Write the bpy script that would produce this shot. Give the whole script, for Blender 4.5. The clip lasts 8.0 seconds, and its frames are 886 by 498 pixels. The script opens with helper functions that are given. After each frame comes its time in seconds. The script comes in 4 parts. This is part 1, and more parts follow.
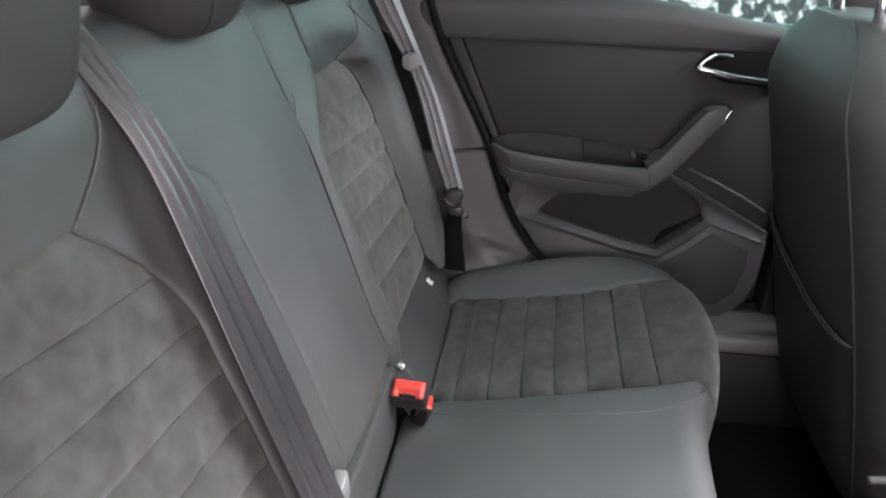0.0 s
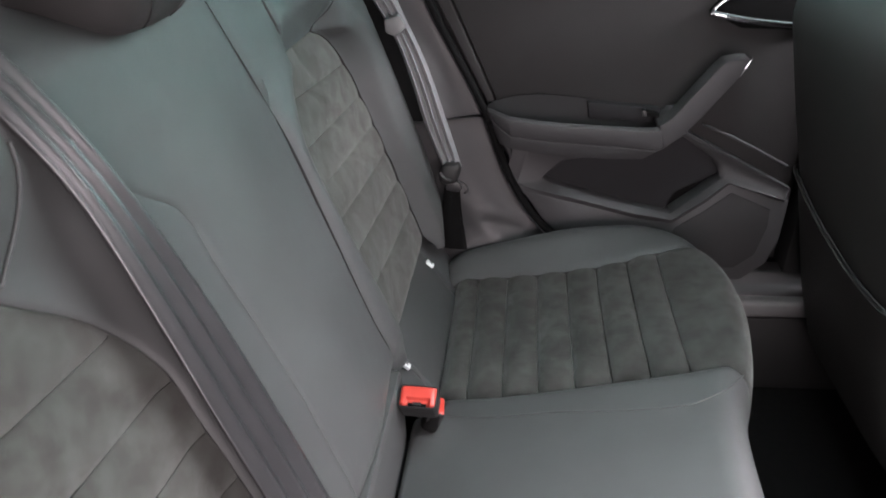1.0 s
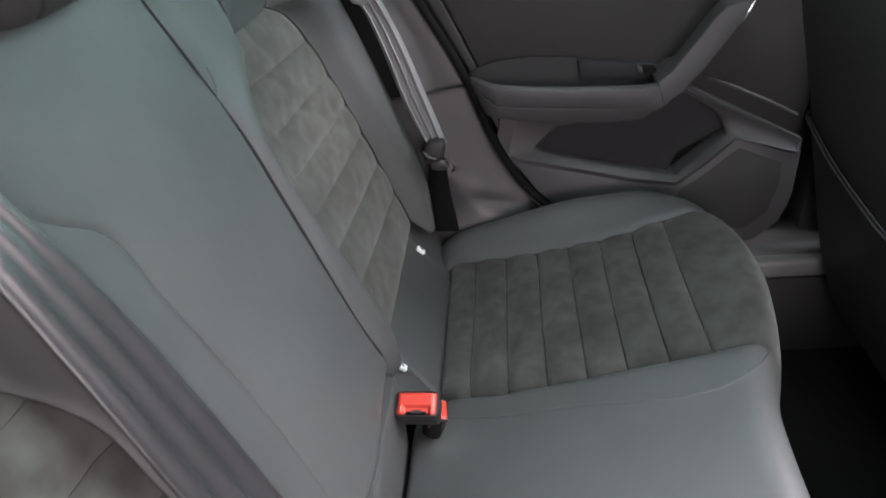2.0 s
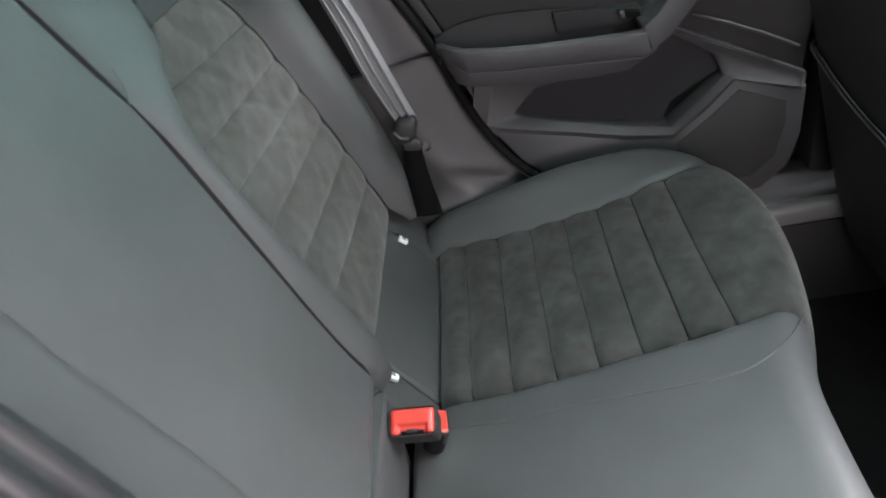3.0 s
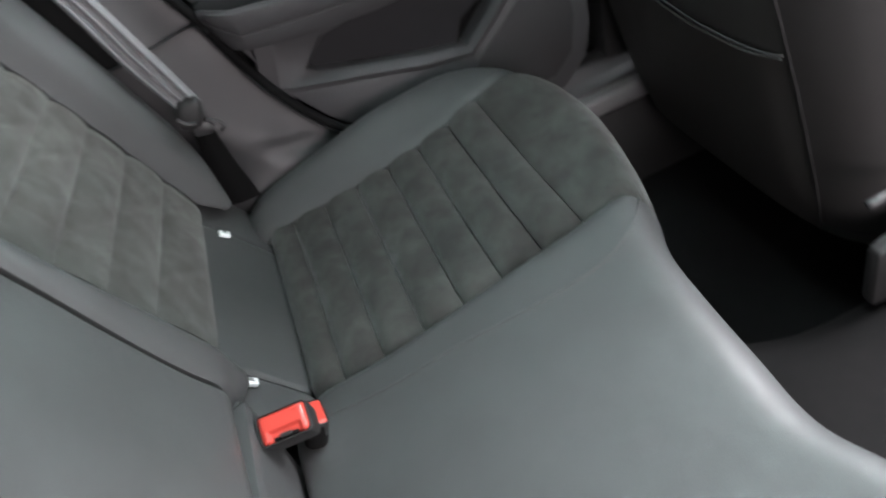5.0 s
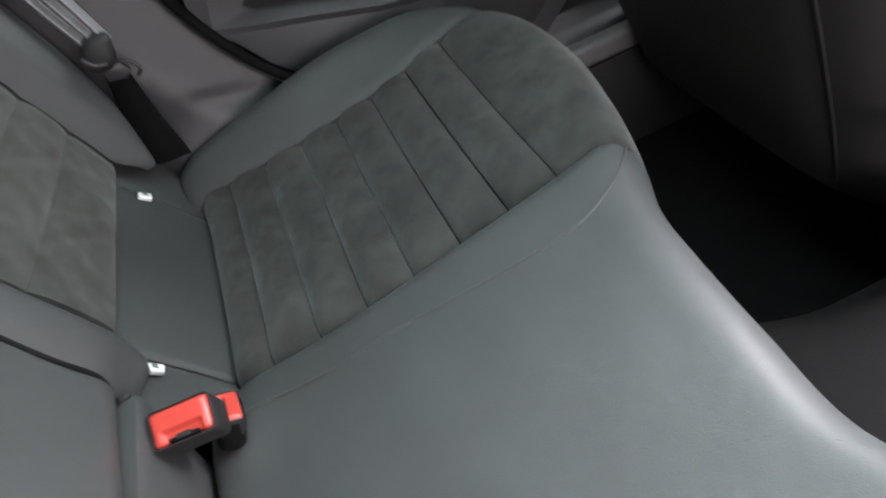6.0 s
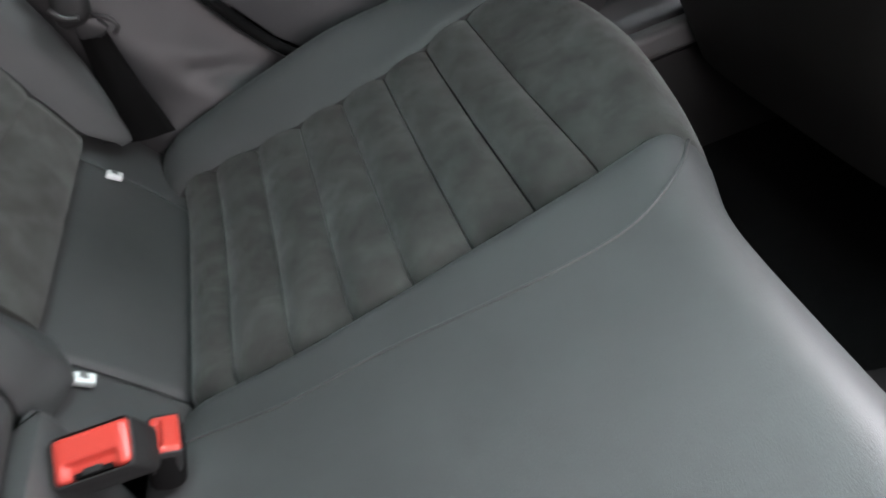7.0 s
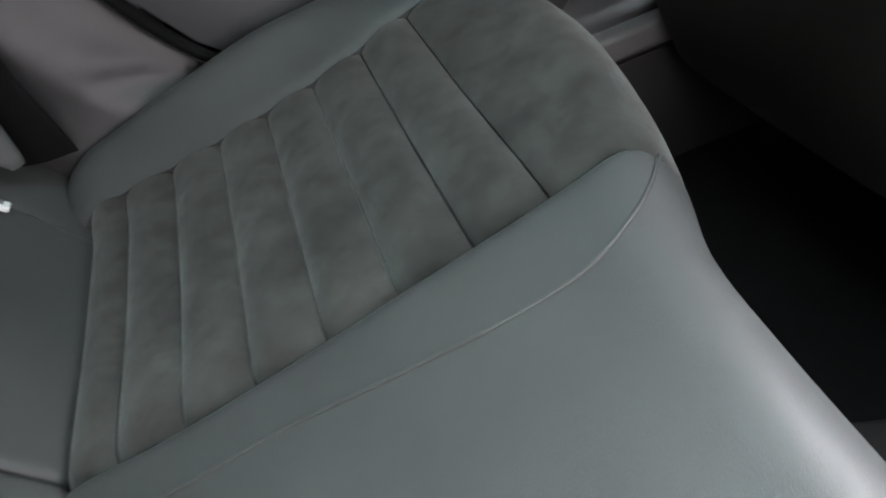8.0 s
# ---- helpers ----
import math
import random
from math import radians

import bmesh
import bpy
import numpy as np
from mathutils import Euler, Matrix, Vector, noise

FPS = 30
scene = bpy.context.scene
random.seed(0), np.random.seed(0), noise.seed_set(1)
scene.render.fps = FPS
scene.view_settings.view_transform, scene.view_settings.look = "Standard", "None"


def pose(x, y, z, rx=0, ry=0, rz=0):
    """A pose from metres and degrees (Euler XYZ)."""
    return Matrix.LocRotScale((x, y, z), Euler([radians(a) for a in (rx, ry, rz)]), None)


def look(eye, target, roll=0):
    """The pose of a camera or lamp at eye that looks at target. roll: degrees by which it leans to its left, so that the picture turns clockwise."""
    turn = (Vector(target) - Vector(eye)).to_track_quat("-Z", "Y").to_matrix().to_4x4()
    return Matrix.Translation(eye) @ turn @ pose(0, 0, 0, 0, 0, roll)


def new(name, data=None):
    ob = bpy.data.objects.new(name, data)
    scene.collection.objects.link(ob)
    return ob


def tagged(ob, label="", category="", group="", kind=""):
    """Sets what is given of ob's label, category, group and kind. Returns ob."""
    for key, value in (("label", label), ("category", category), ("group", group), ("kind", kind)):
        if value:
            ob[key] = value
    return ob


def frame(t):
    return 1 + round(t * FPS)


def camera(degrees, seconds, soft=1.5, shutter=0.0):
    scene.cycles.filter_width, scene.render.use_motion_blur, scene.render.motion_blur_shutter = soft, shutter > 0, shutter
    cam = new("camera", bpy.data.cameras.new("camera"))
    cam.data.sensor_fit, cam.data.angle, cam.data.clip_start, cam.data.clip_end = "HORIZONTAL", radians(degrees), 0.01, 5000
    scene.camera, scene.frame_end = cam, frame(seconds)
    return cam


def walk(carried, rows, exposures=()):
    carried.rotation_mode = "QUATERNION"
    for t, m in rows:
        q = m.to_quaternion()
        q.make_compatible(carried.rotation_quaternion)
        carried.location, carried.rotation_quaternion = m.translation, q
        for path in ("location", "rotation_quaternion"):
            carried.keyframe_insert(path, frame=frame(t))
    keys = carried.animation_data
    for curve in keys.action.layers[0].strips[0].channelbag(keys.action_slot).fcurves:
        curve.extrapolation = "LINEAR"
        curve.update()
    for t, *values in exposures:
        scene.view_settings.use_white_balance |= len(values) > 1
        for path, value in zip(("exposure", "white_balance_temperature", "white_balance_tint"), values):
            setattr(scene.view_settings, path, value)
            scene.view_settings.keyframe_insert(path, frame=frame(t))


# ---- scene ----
cam = camera(62.6, 8.0, soft=1.8, shutter=0.8)
PATH = [
    (0, (0.0, -0.123, 0.951), (-0.259, 1.678, 0.12), 0.3),
    (0.5, (-0.019, -0.059, 0.96), (-0.255, 1.704, 0.045), -0.9),
    (1, (-0.03, -0.008, 0.959), (-0.259, 1.73, -0.004), -3.0),
    (1.5, (-0.033, 0.036, 0.953), (-0.264, 1.755, -0.043), -5.4),
    (2.8, (-0.022, 0.163, 0.908), (-0.245, 1.817, -0.195), -12.4),
    (3, (-0.021, 0.182, 0.904), (-0.246, 1.829, -0.208), -14.0),
    (3.5, (-0.028, 0.21, 0.89), (-0.206, 1.857, -0.231), -16.2),
    (4, (-0.028, 0.226, 0.888), (-0.083, 1.848, -0.279), -17.8),
    (4.5, (-0.017, 0.222, 0.878), (0.034, 1.804, -0.344), -20.0),
    (5, (-0.009, 0.227, 0.858), (0.125, 1.749, -0.432), -22.4),
    (5.2, (-0.003, 0.234, 0.851), (0.147, 1.729, -0.469), -23.3),
    (6.3, (0.029, 0.325, 0.714), (0.159, 1.816, -0.613), -21.6),
    (6.5, (0.029, 0.337, 0.701), (0.139, 1.853, -0.6), -21.8),
    (7, (0.041, 0.385, 0.655), (0.139, 1.925, -0.617), -19.5),
    (7.5, (0.065, 0.425, 0.626), (0.194, 1.955, -0.655), -19.4),
    (8, (0.091, 0.46, 0.601), (0.224, 1.999, -0.669), -20.0),
]
walk(cam, [(t, look(eye, target, roll)) for t, eye, target, roll in PATH],
     [(0, 0.02, 6480, 19), (1.5, -0.03, 6450, 18), (3, 0.05, 6350, 14), (5, 0.10, 6300, 13), (6.5, -0.02, 6300, 14), (7.2, -0.08, 6300, 14), (8, -0.02, 6300, 12)])

# light: a bright hall outside the car, coming in by the open door, the windscreen and the far windows; fills are added
world = bpy.data.worlds.new("hall")
scene.world = world
world.use_nodes = True
world.node_tree.nodes["Background"].inputs[0].default_value = (1.0, 0.95, 0.95, 1)
world.node_tree.nodes["Background"].inputs[1].default_value = 0.13


def area_light(name, eye, target, wide, high, watts, colour):
    data = bpy.data.lights.new(name, "AREA")
    data.shape, data.size, data.size_y, data.energy, data.color = "RECTANGLE", wide, high, watts, colour
    ob = new(name, data)
    ob.matrix_world = look(eye, target)
    return ob


area_light("door_opening_light", (0.30, -0.50, 0.66), (-0.08, 0.45, 0.48), 0.8, 0.5, 16, (1.0, 0.91, 0.90))
# added fill from the near front, for the cushion's front edge
area_light("front_fill_light", (1.40, -0.95, 1.25), (0.15, 0.55, 0.36), 0.9, 0.8, 7, (1.0, 0.95, 0.96))
area_light("windscreen_light", (1.75, 0.75, 1.60), (0.2, 0.55, 0.38), 1.4, 0.5, 185, (1.0, 0.97, 0.98))
area_light("far_window_light", (0.92, 1.42, 1.04), (-0.08, 0.88, 0.50), 0.8, 0.36, 13, (0.50, 1.0, 0.94))
area_light("rear_door_window_light", (0.15, 1.50, 0.98), (0.10, 0.75, 0.55), 0.9, 0.30, 1.2, (0.42, 1.0, 0.93))
# added fill from behind, brightens the front seat's back and the door
area_light("rear_fill_light", (-1.30, 0.50, 1.12), (0.45, 0.80, 0.45), 1.2, 0.40, 16, (1.0, 0.97, 0.96))
# overhead fill, shining through an opening added in the roof
area_light("overhead_fill_light", (0.35, 0.70, 1.90), (0.30, 0.70, 0.0), 0.9, 1.0, 40, (0.88, 0.99, 0.98))


# ---- materials ----
def material(name, colour, rough, grain=0.0, grain_size=400.0, mottle=0.12, mottle_size=9.0, metal=0.0, sheen=0.0, spec=0.5, pebble=False, stretch=None, soft=0.0):
    m = bpy.data.materials.new(name)
    m.use_nodes = True
    nt = m.node_tree
    b = nt.nodes["Principled BSDF"]
    b.inputs["Roughness"].default_value, b.inputs["Metallic"].default_value = rough, metal
    b.inputs["Specular IOR Level"].default_value = spec
    b.inputs["Sheen Weight"].default_value = sheen
    b.inputs["Sheen Roughness"].default_value = 0.45
    co = nt.nodes.new("ShaderNodeTexCoord")
    big = nt.nodes.new("ShaderNodeTexNoise")
    big.inputs["Scale"].default_value, big.inputs["Detail"].default_value, big.inputs["Roughness"].default_value = mottle_size, 5, 0.62
    nt.links.new(co.outputs["Object"], big.inputs["Vector"])
    if sheen:
        big.inputs["Detail"].default_value, big.inputs["Roughness"].default_value, big.inputs["Distortion"].default_value = 5, 0.55, 0.15
    ramp = nt.nodes.new("ShaderNodeValToRGB")
    ramp.color_ramp.elements[0].position, ramp.color_ramp.elements[1].position = 0.3, 0.7
    ramp.color_ramp.elements[0].color = (*[c * (1 - mottle) for c in colour], 1)
    ramp.color_ramp.elements[1].color = (*[c * (1 + mottle) for c in colour], 1)
    nt.links.new(big.outputs["Fac"], ramp.inputs["Fac"])
    nt.links.new(ramp.outputs["Color"], b.inputs["Base Color"])
    var = nt.nodes.new("ShaderNodeMapRange")
    var.inputs["To Min"].default_value, var.inputs["To Max"].default_value = rough * 0.88, min(1.0, rough * 1.12)
    nt.links.new(big.outputs["Fac"], var.inputs["Value"])
    nt.links.new(var.outputs["Result"], b.inputs["Roughness"])
    if grain:
        fine = nt.nodes.new("ShaderNodeTexVoronoi" if pebble else "ShaderNodeTexNoise")
        fine.inputs["Scale"].default_value = grain_size
        source = co.outputs["Object"]
        if stretch:
            mp = nt.nodes.new("ShaderNodeMapping")
            mp.inputs["Scale"].default_value = stretch
            nt.links.new(source, mp.inputs["Vector"])
            source = mp.outputs["Vector"]
        nt.links.new(source, fine.inputs["Vector"])
        bump = nt.nodes.new("ShaderNodeBump")
        bump.inputs["Strength"].default_value, bump.inputs["Distance"].default_value = grain, 0.0006
        nt.links.new(fine.outputs["Distance" if pebble else "Fac"], bump.inputs["Height"])
        nt.links.new(bump.outputs["Normal"], b.inputs["Normal"])
        if soft:
            swell = nt.nodes.new("ShaderNodeTexNoise")
            swell.inputs["Scale"].default_value, swell.inputs["Detail"].default_value = 16, 3
            nt.links.new(co.outputs["Object"], swell.inputs["Vector"])
            under = nt.nodes.new("ShaderNodeBump")
            under.inputs["Strength"].default_value, under.inputs["Distance"].default_value = soft, 0.006
            nt.links.new(swell.outputs["Fac"], under.inputs["Height"])
            nt.links.new(under.outputs["Normal"], bump.inputs["Normal"])
    return m


LEATHER = material("leather", (0.0550, 0.0570, 0.0567), 0.50, 0.20, 1300, 0.08, 11, spec=0.40, pebble=True, soft=0.22)
def suede(name, colour, mottle, size, nap_low=0.87, nap_high=1.12):
    """Brushed suede: cloudy patches of nap at two sizes."""
    m = material(name, colour, 0.95, 0.6, 1500, mottle, size, sheen=0.20, spec=0.10)
    st = m.node_tree
    sco = st.nodes.new("ShaderNodeTexCoord")
    nap = st.nodes.new("ShaderNodeTexNoise")
    nap.inputs["Scale"].default_value, nap.inputs["Detail"].default_value, nap.inputs["Roughness"].default_value, nap.inputs["Distortion"].default_value = 40, 4, 0.58, 0.2
    st.links.new(sco.outputs["Object"], nap.inputs["Vector"])
    napramp = st.nodes.new("ShaderNodeValToRGB")
    napramp.color_ramp.elements[0].position, napramp.color_ramp.elements[1].position = 0.36, 0.66
    napramp.color_ramp.elements[0].color, napramp.color_ramp.elements[1].color = (nap_low, nap_low * 0.97, nap_low * 0.95, 1), (nap_high, nap_high * 1.03, nap_high, 1)
    st.links.new(nap.outputs["Fac"], napramp.inputs["Fac"])
    napmix = st.nodes.new("ShaderNodeMix")
    napmix.data_type, napmix.blend_type = "RGBA", "MULTIPLY"
    napmix.inputs["Factor"].default_value = 1.0
    sb = st.nodes["Principled BSDF"]
    st.links.new(sb.inputs["Base Color"].links[0].from_socket, napmix.inputs[6])
    st.links.new(napramp.outputs["Color"], napmix.inputs[7])
    st.links.new(napmix.outputs[2], sb.inputs["Base Color"])
    st.links.new(napramp.outputs["Color"], sb.inputs["Sheen Tint"])
    return m


SUEDE = suede("ribbed_suede", (0.0385, 0.0389, 0.0370), 0.42, 17, 0.86, 1.12)
# lighter copy of the ribbed suede; the backrests' brighter look put in its colour
LITSUEDE = suede("lit_suede", (0.0540, 0.0545, 0.0512), 0.20, 20, 0.88, 1.11)
PLASTIC = material("door_plastic", (0.047, 0.0465, 0.048), 0.58, 0.3, 1300, 0.06, 10, spec=0.4, pebble=True)
TRIM = material("pillar_plastic", (0.029, 0.0286, 0.0293), 0.37, 0.3, 1300, 0.06, 10, pebble=True)
SOFT = material("door_fabric", (0.026, 0.0248, 0.0248), 0.8, 0.4, 1600, 0.10, 12, spec=0.3)
# lighter than the other trim: light falling on the sill is put in
SILLGREY = material("sill_plastic", (0.15, 0.146, 0.146), 0.33, 0.3, 1300, 0.06, 10, pebble=True)
DARK = material("dark_plastic", (0.014, 0.0138, 0.0138), 0.6, 0.3, 900, 0.1, 10)
# near-black: real rubber, and sheets that stand in for shade in hollows
RUBBER_AND_SHADE = material("rubber_and_shade", (0.003, 0.003, 0.003), 0.85, 0.2, 600, 0.1, 10, spec=0.15)
CARPET = material("carpet", (0.0055, 0.0052, 0.0052), 1.0, 0.9, 700, 0.25, 60, spec=0.1)
WEBBING = material("belt_webbing", (0.025, 0.0245, 0.026), 0.32, 0.0, 100, 0.05, 30, spec=0.9)
# lighter copy of the belt webbing; its brightness under the window light painted in
LITWEB = material("lit_webbing", (0.190, 0.190, 0.195), 0.38, 0.0, 100, 0.05, 30, spec=0.4)
for cloth in (WEBBING, LITWEB):
    wt = cloth.node_tree
    weave = wt.nodes.new("ShaderNodeTexWave")
    weave.bands_direction = "DIAGONAL"
    weave.inputs["Scale"].default_value = 190
    wco = wt.nodes.new("ShaderNodeTexCoord")
    wt.links.new(wco.outputs["Object"], weave.inputs["Vector"])
    wbump = wt.nodes.new("ShaderNodeBump")
    wbump.inputs["Strength"].default_value, wbump.inputs["Distance"].default_value = 0.07, 0.0004
    wt.links.new(weave.outputs["Fac"], wbump.inputs["Height"])
    wt.links.new(wbump.outputs["Normal"], wt.nodes["Principled BSDF"].inputs["Normal"])
    wramp = wt.nodes.new("ShaderNodeValToRGB")
    wramp.color_ramp.elements[0].color, wramp.color_ramp.elements[1].color = (0.84, 0.84, 0.84, 1), (1.10, 1.10, 1.10, 1)
    wt.links.new(weave.outputs["Fac"], wramp.inputs["Fac"])
    wmix = wt.nodes.new("ShaderNodeMix")
    wmix.data_type, wmix.blend_type = "RGBA", "MULTIPLY"
    wmix.inputs["Factor"].default_value = 1.0
    wt.links.new(wt.nodes["Principled BSDF"].inputs["Base Color"].links[0].from_socket, wmix.inputs[6])
    wt.links.new(wramp.outputs["Color"], wmix.inputs[7])
    wt.links.new(wmix.outputs[2], wt.nodes["Principled BSDF"].inputs["Base Color"])
RED = material("red_plastic", (0.48, 0.050, 0.036), 0.30, 0.1, 500, 0.04, 40)
# darker copy of the leather; shade on front seat and headrests put in colour
SHADELEATHER = material("shaded_leather", (0.032, 0.0307, 0.0301), 0.50, 0.20, 1300, 0.10, 11, spec=0.40, pebble=True, soft=0.22)
SPEAKER = material("speaker_cloth", (0.034, 0.0335, 0.034), 0.75, 0.5, 900, 0.10, 14, spec=0.2)
# pocket and bowl tones, darker than the door plastic
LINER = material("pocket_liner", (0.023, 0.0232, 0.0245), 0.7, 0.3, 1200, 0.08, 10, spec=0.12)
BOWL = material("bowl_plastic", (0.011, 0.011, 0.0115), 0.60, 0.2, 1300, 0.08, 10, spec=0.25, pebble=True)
BACKPANEL = material("seat_back_panel", (0.026, 0.025, 0.0235), 0.6, 0.15, 1500, 0.08, 8, pebble=True)
CHROME = material("chrome", (0.78, 0.78, 0.80), 0.12, 0, 100, 0.02, 20, metal=1.0)
GREYPLASTIC = material("grey_plastic", (0.16, 0.16, 0.16), 0.45, 0.1, 900, 0.05, 30)
WHITE = material("white_tag", (0.80, 0.82, 0.82), 0.5, 0.2, 600, 0.05, 60)
HEADLINER = material("headliner", (0.62, 0.62, 0.60), 0.95, 0.4, 900, 0.05, 20, spec=0.1)
CONCRETE = material("hall_floor", (0.30, 0.30, 0.30), 0.5, 0.2, 60, 0.1, 3)

glass = bpy.data.materials.new("tinted_glass")
glass.use_nodes = True
gb = glass.node_tree.nodes["Principled BSDF"]
gb.inputs["Base Color"].default_value = (0.75, 0.95, 0.92, 1)
gb.inputs["Roughness"].default_value, gb.inputs["Transmission Weight"].default_value, gb.inputs["IOR"].default_value = 0.02, 1.0, 1.45


# ---- shaping ----
def tab(*pairs):
    """A smooth curve through pairs of (place, value)."""
    xs, ys = np.array([p[0] for p in pairs], float), np.array([p[1] for p in pairs], float)
    sl = np.diff(ys) / np.diff(xs)
    m = np.concatenate([[sl[0]], (sl[:-1] + sl[1:]) / 2, [sl[-1]]])
    m[1:-1] = np.where(sl[:-1] * sl[1:] <= 0, 0, m[1:-1])

    def f(x):
        x = np.clip(x, xs[0], xs[-1])
        i = np.clip(np.searchsorted(xs, x, side="right") - 1, 0, len(xs) - 2)
        h = xs[i + 1] - xs[i]
        t = (x - xs[i]) / h
        return ((2 * t**3 - 3 * t**2 + 1) * ys[i] + (t**3 - 2 * t**2 + t) * h * m[i]
                + (3 * t**2 - 2 * t**3) * ys[i + 1] + (t**3 - t**2) * h * m[i + 1])
    return f


def smooth(a, b, x):
    t = np.clip((x - a) / (b - a), 0, 1)
    return t * t * (3 - 2 * t)


def thing(name, label, category, at=(0, 0, 0), group="", kind=""):
    ob = new(name)
    ob.location = at
    ob.empty_display_size = 0.05
    return tagged(ob, label, category, group, kind)


def mesh_part(name, verts, faces, mat, parent, label="", smoothed=True):
    me = bpy.data.meshes.new(name)
    base = Vector(parent.location) if parent and not parent.parent else Vector((0, 0, 0))
    if parent and parent.parent:
        base = Vector(parent.parent.location)
    me.from_pydata([tuple(Vector(v) - base) for v in verts], [], faces)
    me.materials.append(mat)
    if smoothed:
        me.polygons.foreach_set("use_smooth", [True] * len(me.polygons))
    me.update()
    ob = new(name, me)
    if parent:
        ob.parent = parent
    return tagged(ob, label) if label else ob


def part(name, bm, mat, parent, label="", smoothed=True):
    verts = [v.co.copy() for v in bm.verts]
    bm.verts.index_update()
    faces = [[v.index for v in f.verts] for f in bm.faces]
    bm.free()
    return mesh_part(name, verts, faces, mat, parent, label, smoothed)


EDGE = np.array([0, 0.0015, 0.003, 0.005, 0.0075, 0.011, 0.015, 0.020])


def steps(length, spacing):
    """Even steps from 0 to 1 with closer ones at both ends."""
    e = EDGE[EDGE < length * 0.4] / length
    inner = np.linspace(e[-1], 1 - e[-1], max(3, int(length / spacing)))
    return np.concatenate([e[:-1], inner, 1 - e[:-1][::-1]])


def padded(name, surf, u_len, v_len, mat, parent, label="", depth=0.006, width=0.007, puff=0.0, spacing=0.012, skirt=0.02, dips=(1, 1, 1, 1), bulge=None, gap=0.0004):
    """A padded panel on surf(u, v), 0 to 1: its edges dip into the seams and turn in by a skirt. dips: u0, u1, v0, v1."""
    us, vs = steps(u_len, spacing), steps(v_len, spacing)
    gu, gv = gap / u_len, gap / v_len
    us = us * (1 - gu * (bool(dips[0]) + bool(dips[1]))) + gu * bool(dips[0])
    vs = vs * (1 - gv * (bool(dips[2]) + bool(dips[3]))) + gv * bool(dips[2])
    U, V = np.meshgrid(us, vs, indexing="ij")
    P = np.stack(surf(U, V), -1)
    e = 1e-3
    du = np.stack(surf(np.clip(U + e, 0, 1), V), -1) - np.stack(surf(np.clip(U - e, 0, 1), V), -1)
    dv = np.stack(surf(U, np.clip(V + e, 0, 1)), -1) - np.stack(surf(U, np.clip(V - e, 0, 1)), -1)
    N = np.cross(du, dv)
    N /= np.linalg.norm(N, axis=-1, keepdims=True) + 1e-12
    drop = np.zeros_like(U)
    for d, k in ((U * u_len, dips[0]), ((1 - U) * u_len, dips[1]), (V * v_len, dips[2]), ((1 - V) * v_len, dips[3])):
        drop += k * depth * np.exp(-((d / width) ** 1.4))
    drop -= puff * (np.sin(np.pi * U) * np.sin(np.pi * V)) ** 0.6
    if bulge is not None:
        drop -= bulge(U, V)
    P = P - N * drop[..., None]
    nu, nv = U.shape
    idx = np.arange(nu * nv).reshape(nu, nv)
    faces = np.stack([idx[:-1, :-1], idx[1:, :-1], idx[1:, 1:], idx[:-1, 1:]], -1).reshape(-1, 4)
    verts, faces = P.reshape(-1, 3).tolist(), faces.tolist()
    for ring, k, turned in ((np.s_[0, :], dips[0], 0), (np.s_[-1, :], dips[1], 1), (np.s_[:, 0], dips[2], 1), (np.s_[:, -1], dips[3], 0)):
        if not k:
            continue
        top, low = P[ring], P[ring] - N[ring] * skirt
        o, n = len(verts), len(top)
        verts += top.tolist() + low.tolist()
        for i in range(n - 1):
            q = (o + i, o + i + 1, o + n + i + 1, o + n + i)
            faces.append(q[::-1] if turned else q)
    return mesh_part(name, verts, faces, mat, parent, label)


def slab(name, outline, axis, a, b, mat, parent, label="", bevel=0.004, segments=2):
    """An outline in the plane across axis ("y": x, z; "z": x, y; "x": y, z) given depth from a to b, with rounded edges."""
    bm = bmesh.new()

    def place(p, d):
        return {"y": (p[0], d, p[1]), "z": (p[0], p[1], d), "x": (d, p[0], p[1])}[axis]
    lo = [bm.verts.new(place(p, a)) for p in outline]
    hi = [bm.verts.new(place(p, b)) for p in outline]
    bm.faces.new(lo)
    bm.faces.new(hi[::-1])
    n = len(outline)
    for i in range(n):
        bm.faces.new((lo[i], hi[i], hi[(i + 1) % n], lo[(i + 1) % n]))
    bmesh.ops.recalc_face_normals(bm, faces=bm.faces)
    if bevel:
        bmesh.ops.bevel(bm, geom=list(bm.edges), offset=bevel, segments=segments, profile=0.5, affect="EDGES", clamp_overlap=True)
    bmesh.ops.triangulate(bm, faces=[f for f in bm.faces if len(f.verts) > 4])
    ob = part(name, bm, mat, parent, label, smoothed=False)
    ob.data.polygons.foreach_set("use_smooth", [True] * len(ob.data.polygons))
    ob.data.set_sharp_from_angle(angle=radians(40))
    return ob


def tube(name, points, radius, mat, parent, label="", sides=10, flat=1.0):
    """A round bar along points."""
    pts = [Vector(p) for p in points]
    verts, faces = [], []
    for i, p in enumerate(pts):
        t = (pts[min(i + 1, len(pts) - 1)] - pts[max(i - 1, 0)]).normalized()
        s = t.cross(Vector((0, 1, 0.02))).normalized()
        w = t.cross(s).normalized()
        for k in range(sides):
            a = 2 * math.pi * k / sides
            verts.append(p + s * radius * math.cos(a) + w * radius * flat * math.sin(a))
    for i in range(len(pts) - 1):
        for k in range(sides):
            a, b = i * sides + k, i * sides + (k + 1) % sides
            faces.append((a, b, b + sides, a + sides))
    faces.append(tuple(range(sides))[::-1])
    faces.append(tuple(range(len(verts) - sides, len(verts))))
    return mesh_part(name, verts, faces, mat, parent, label)


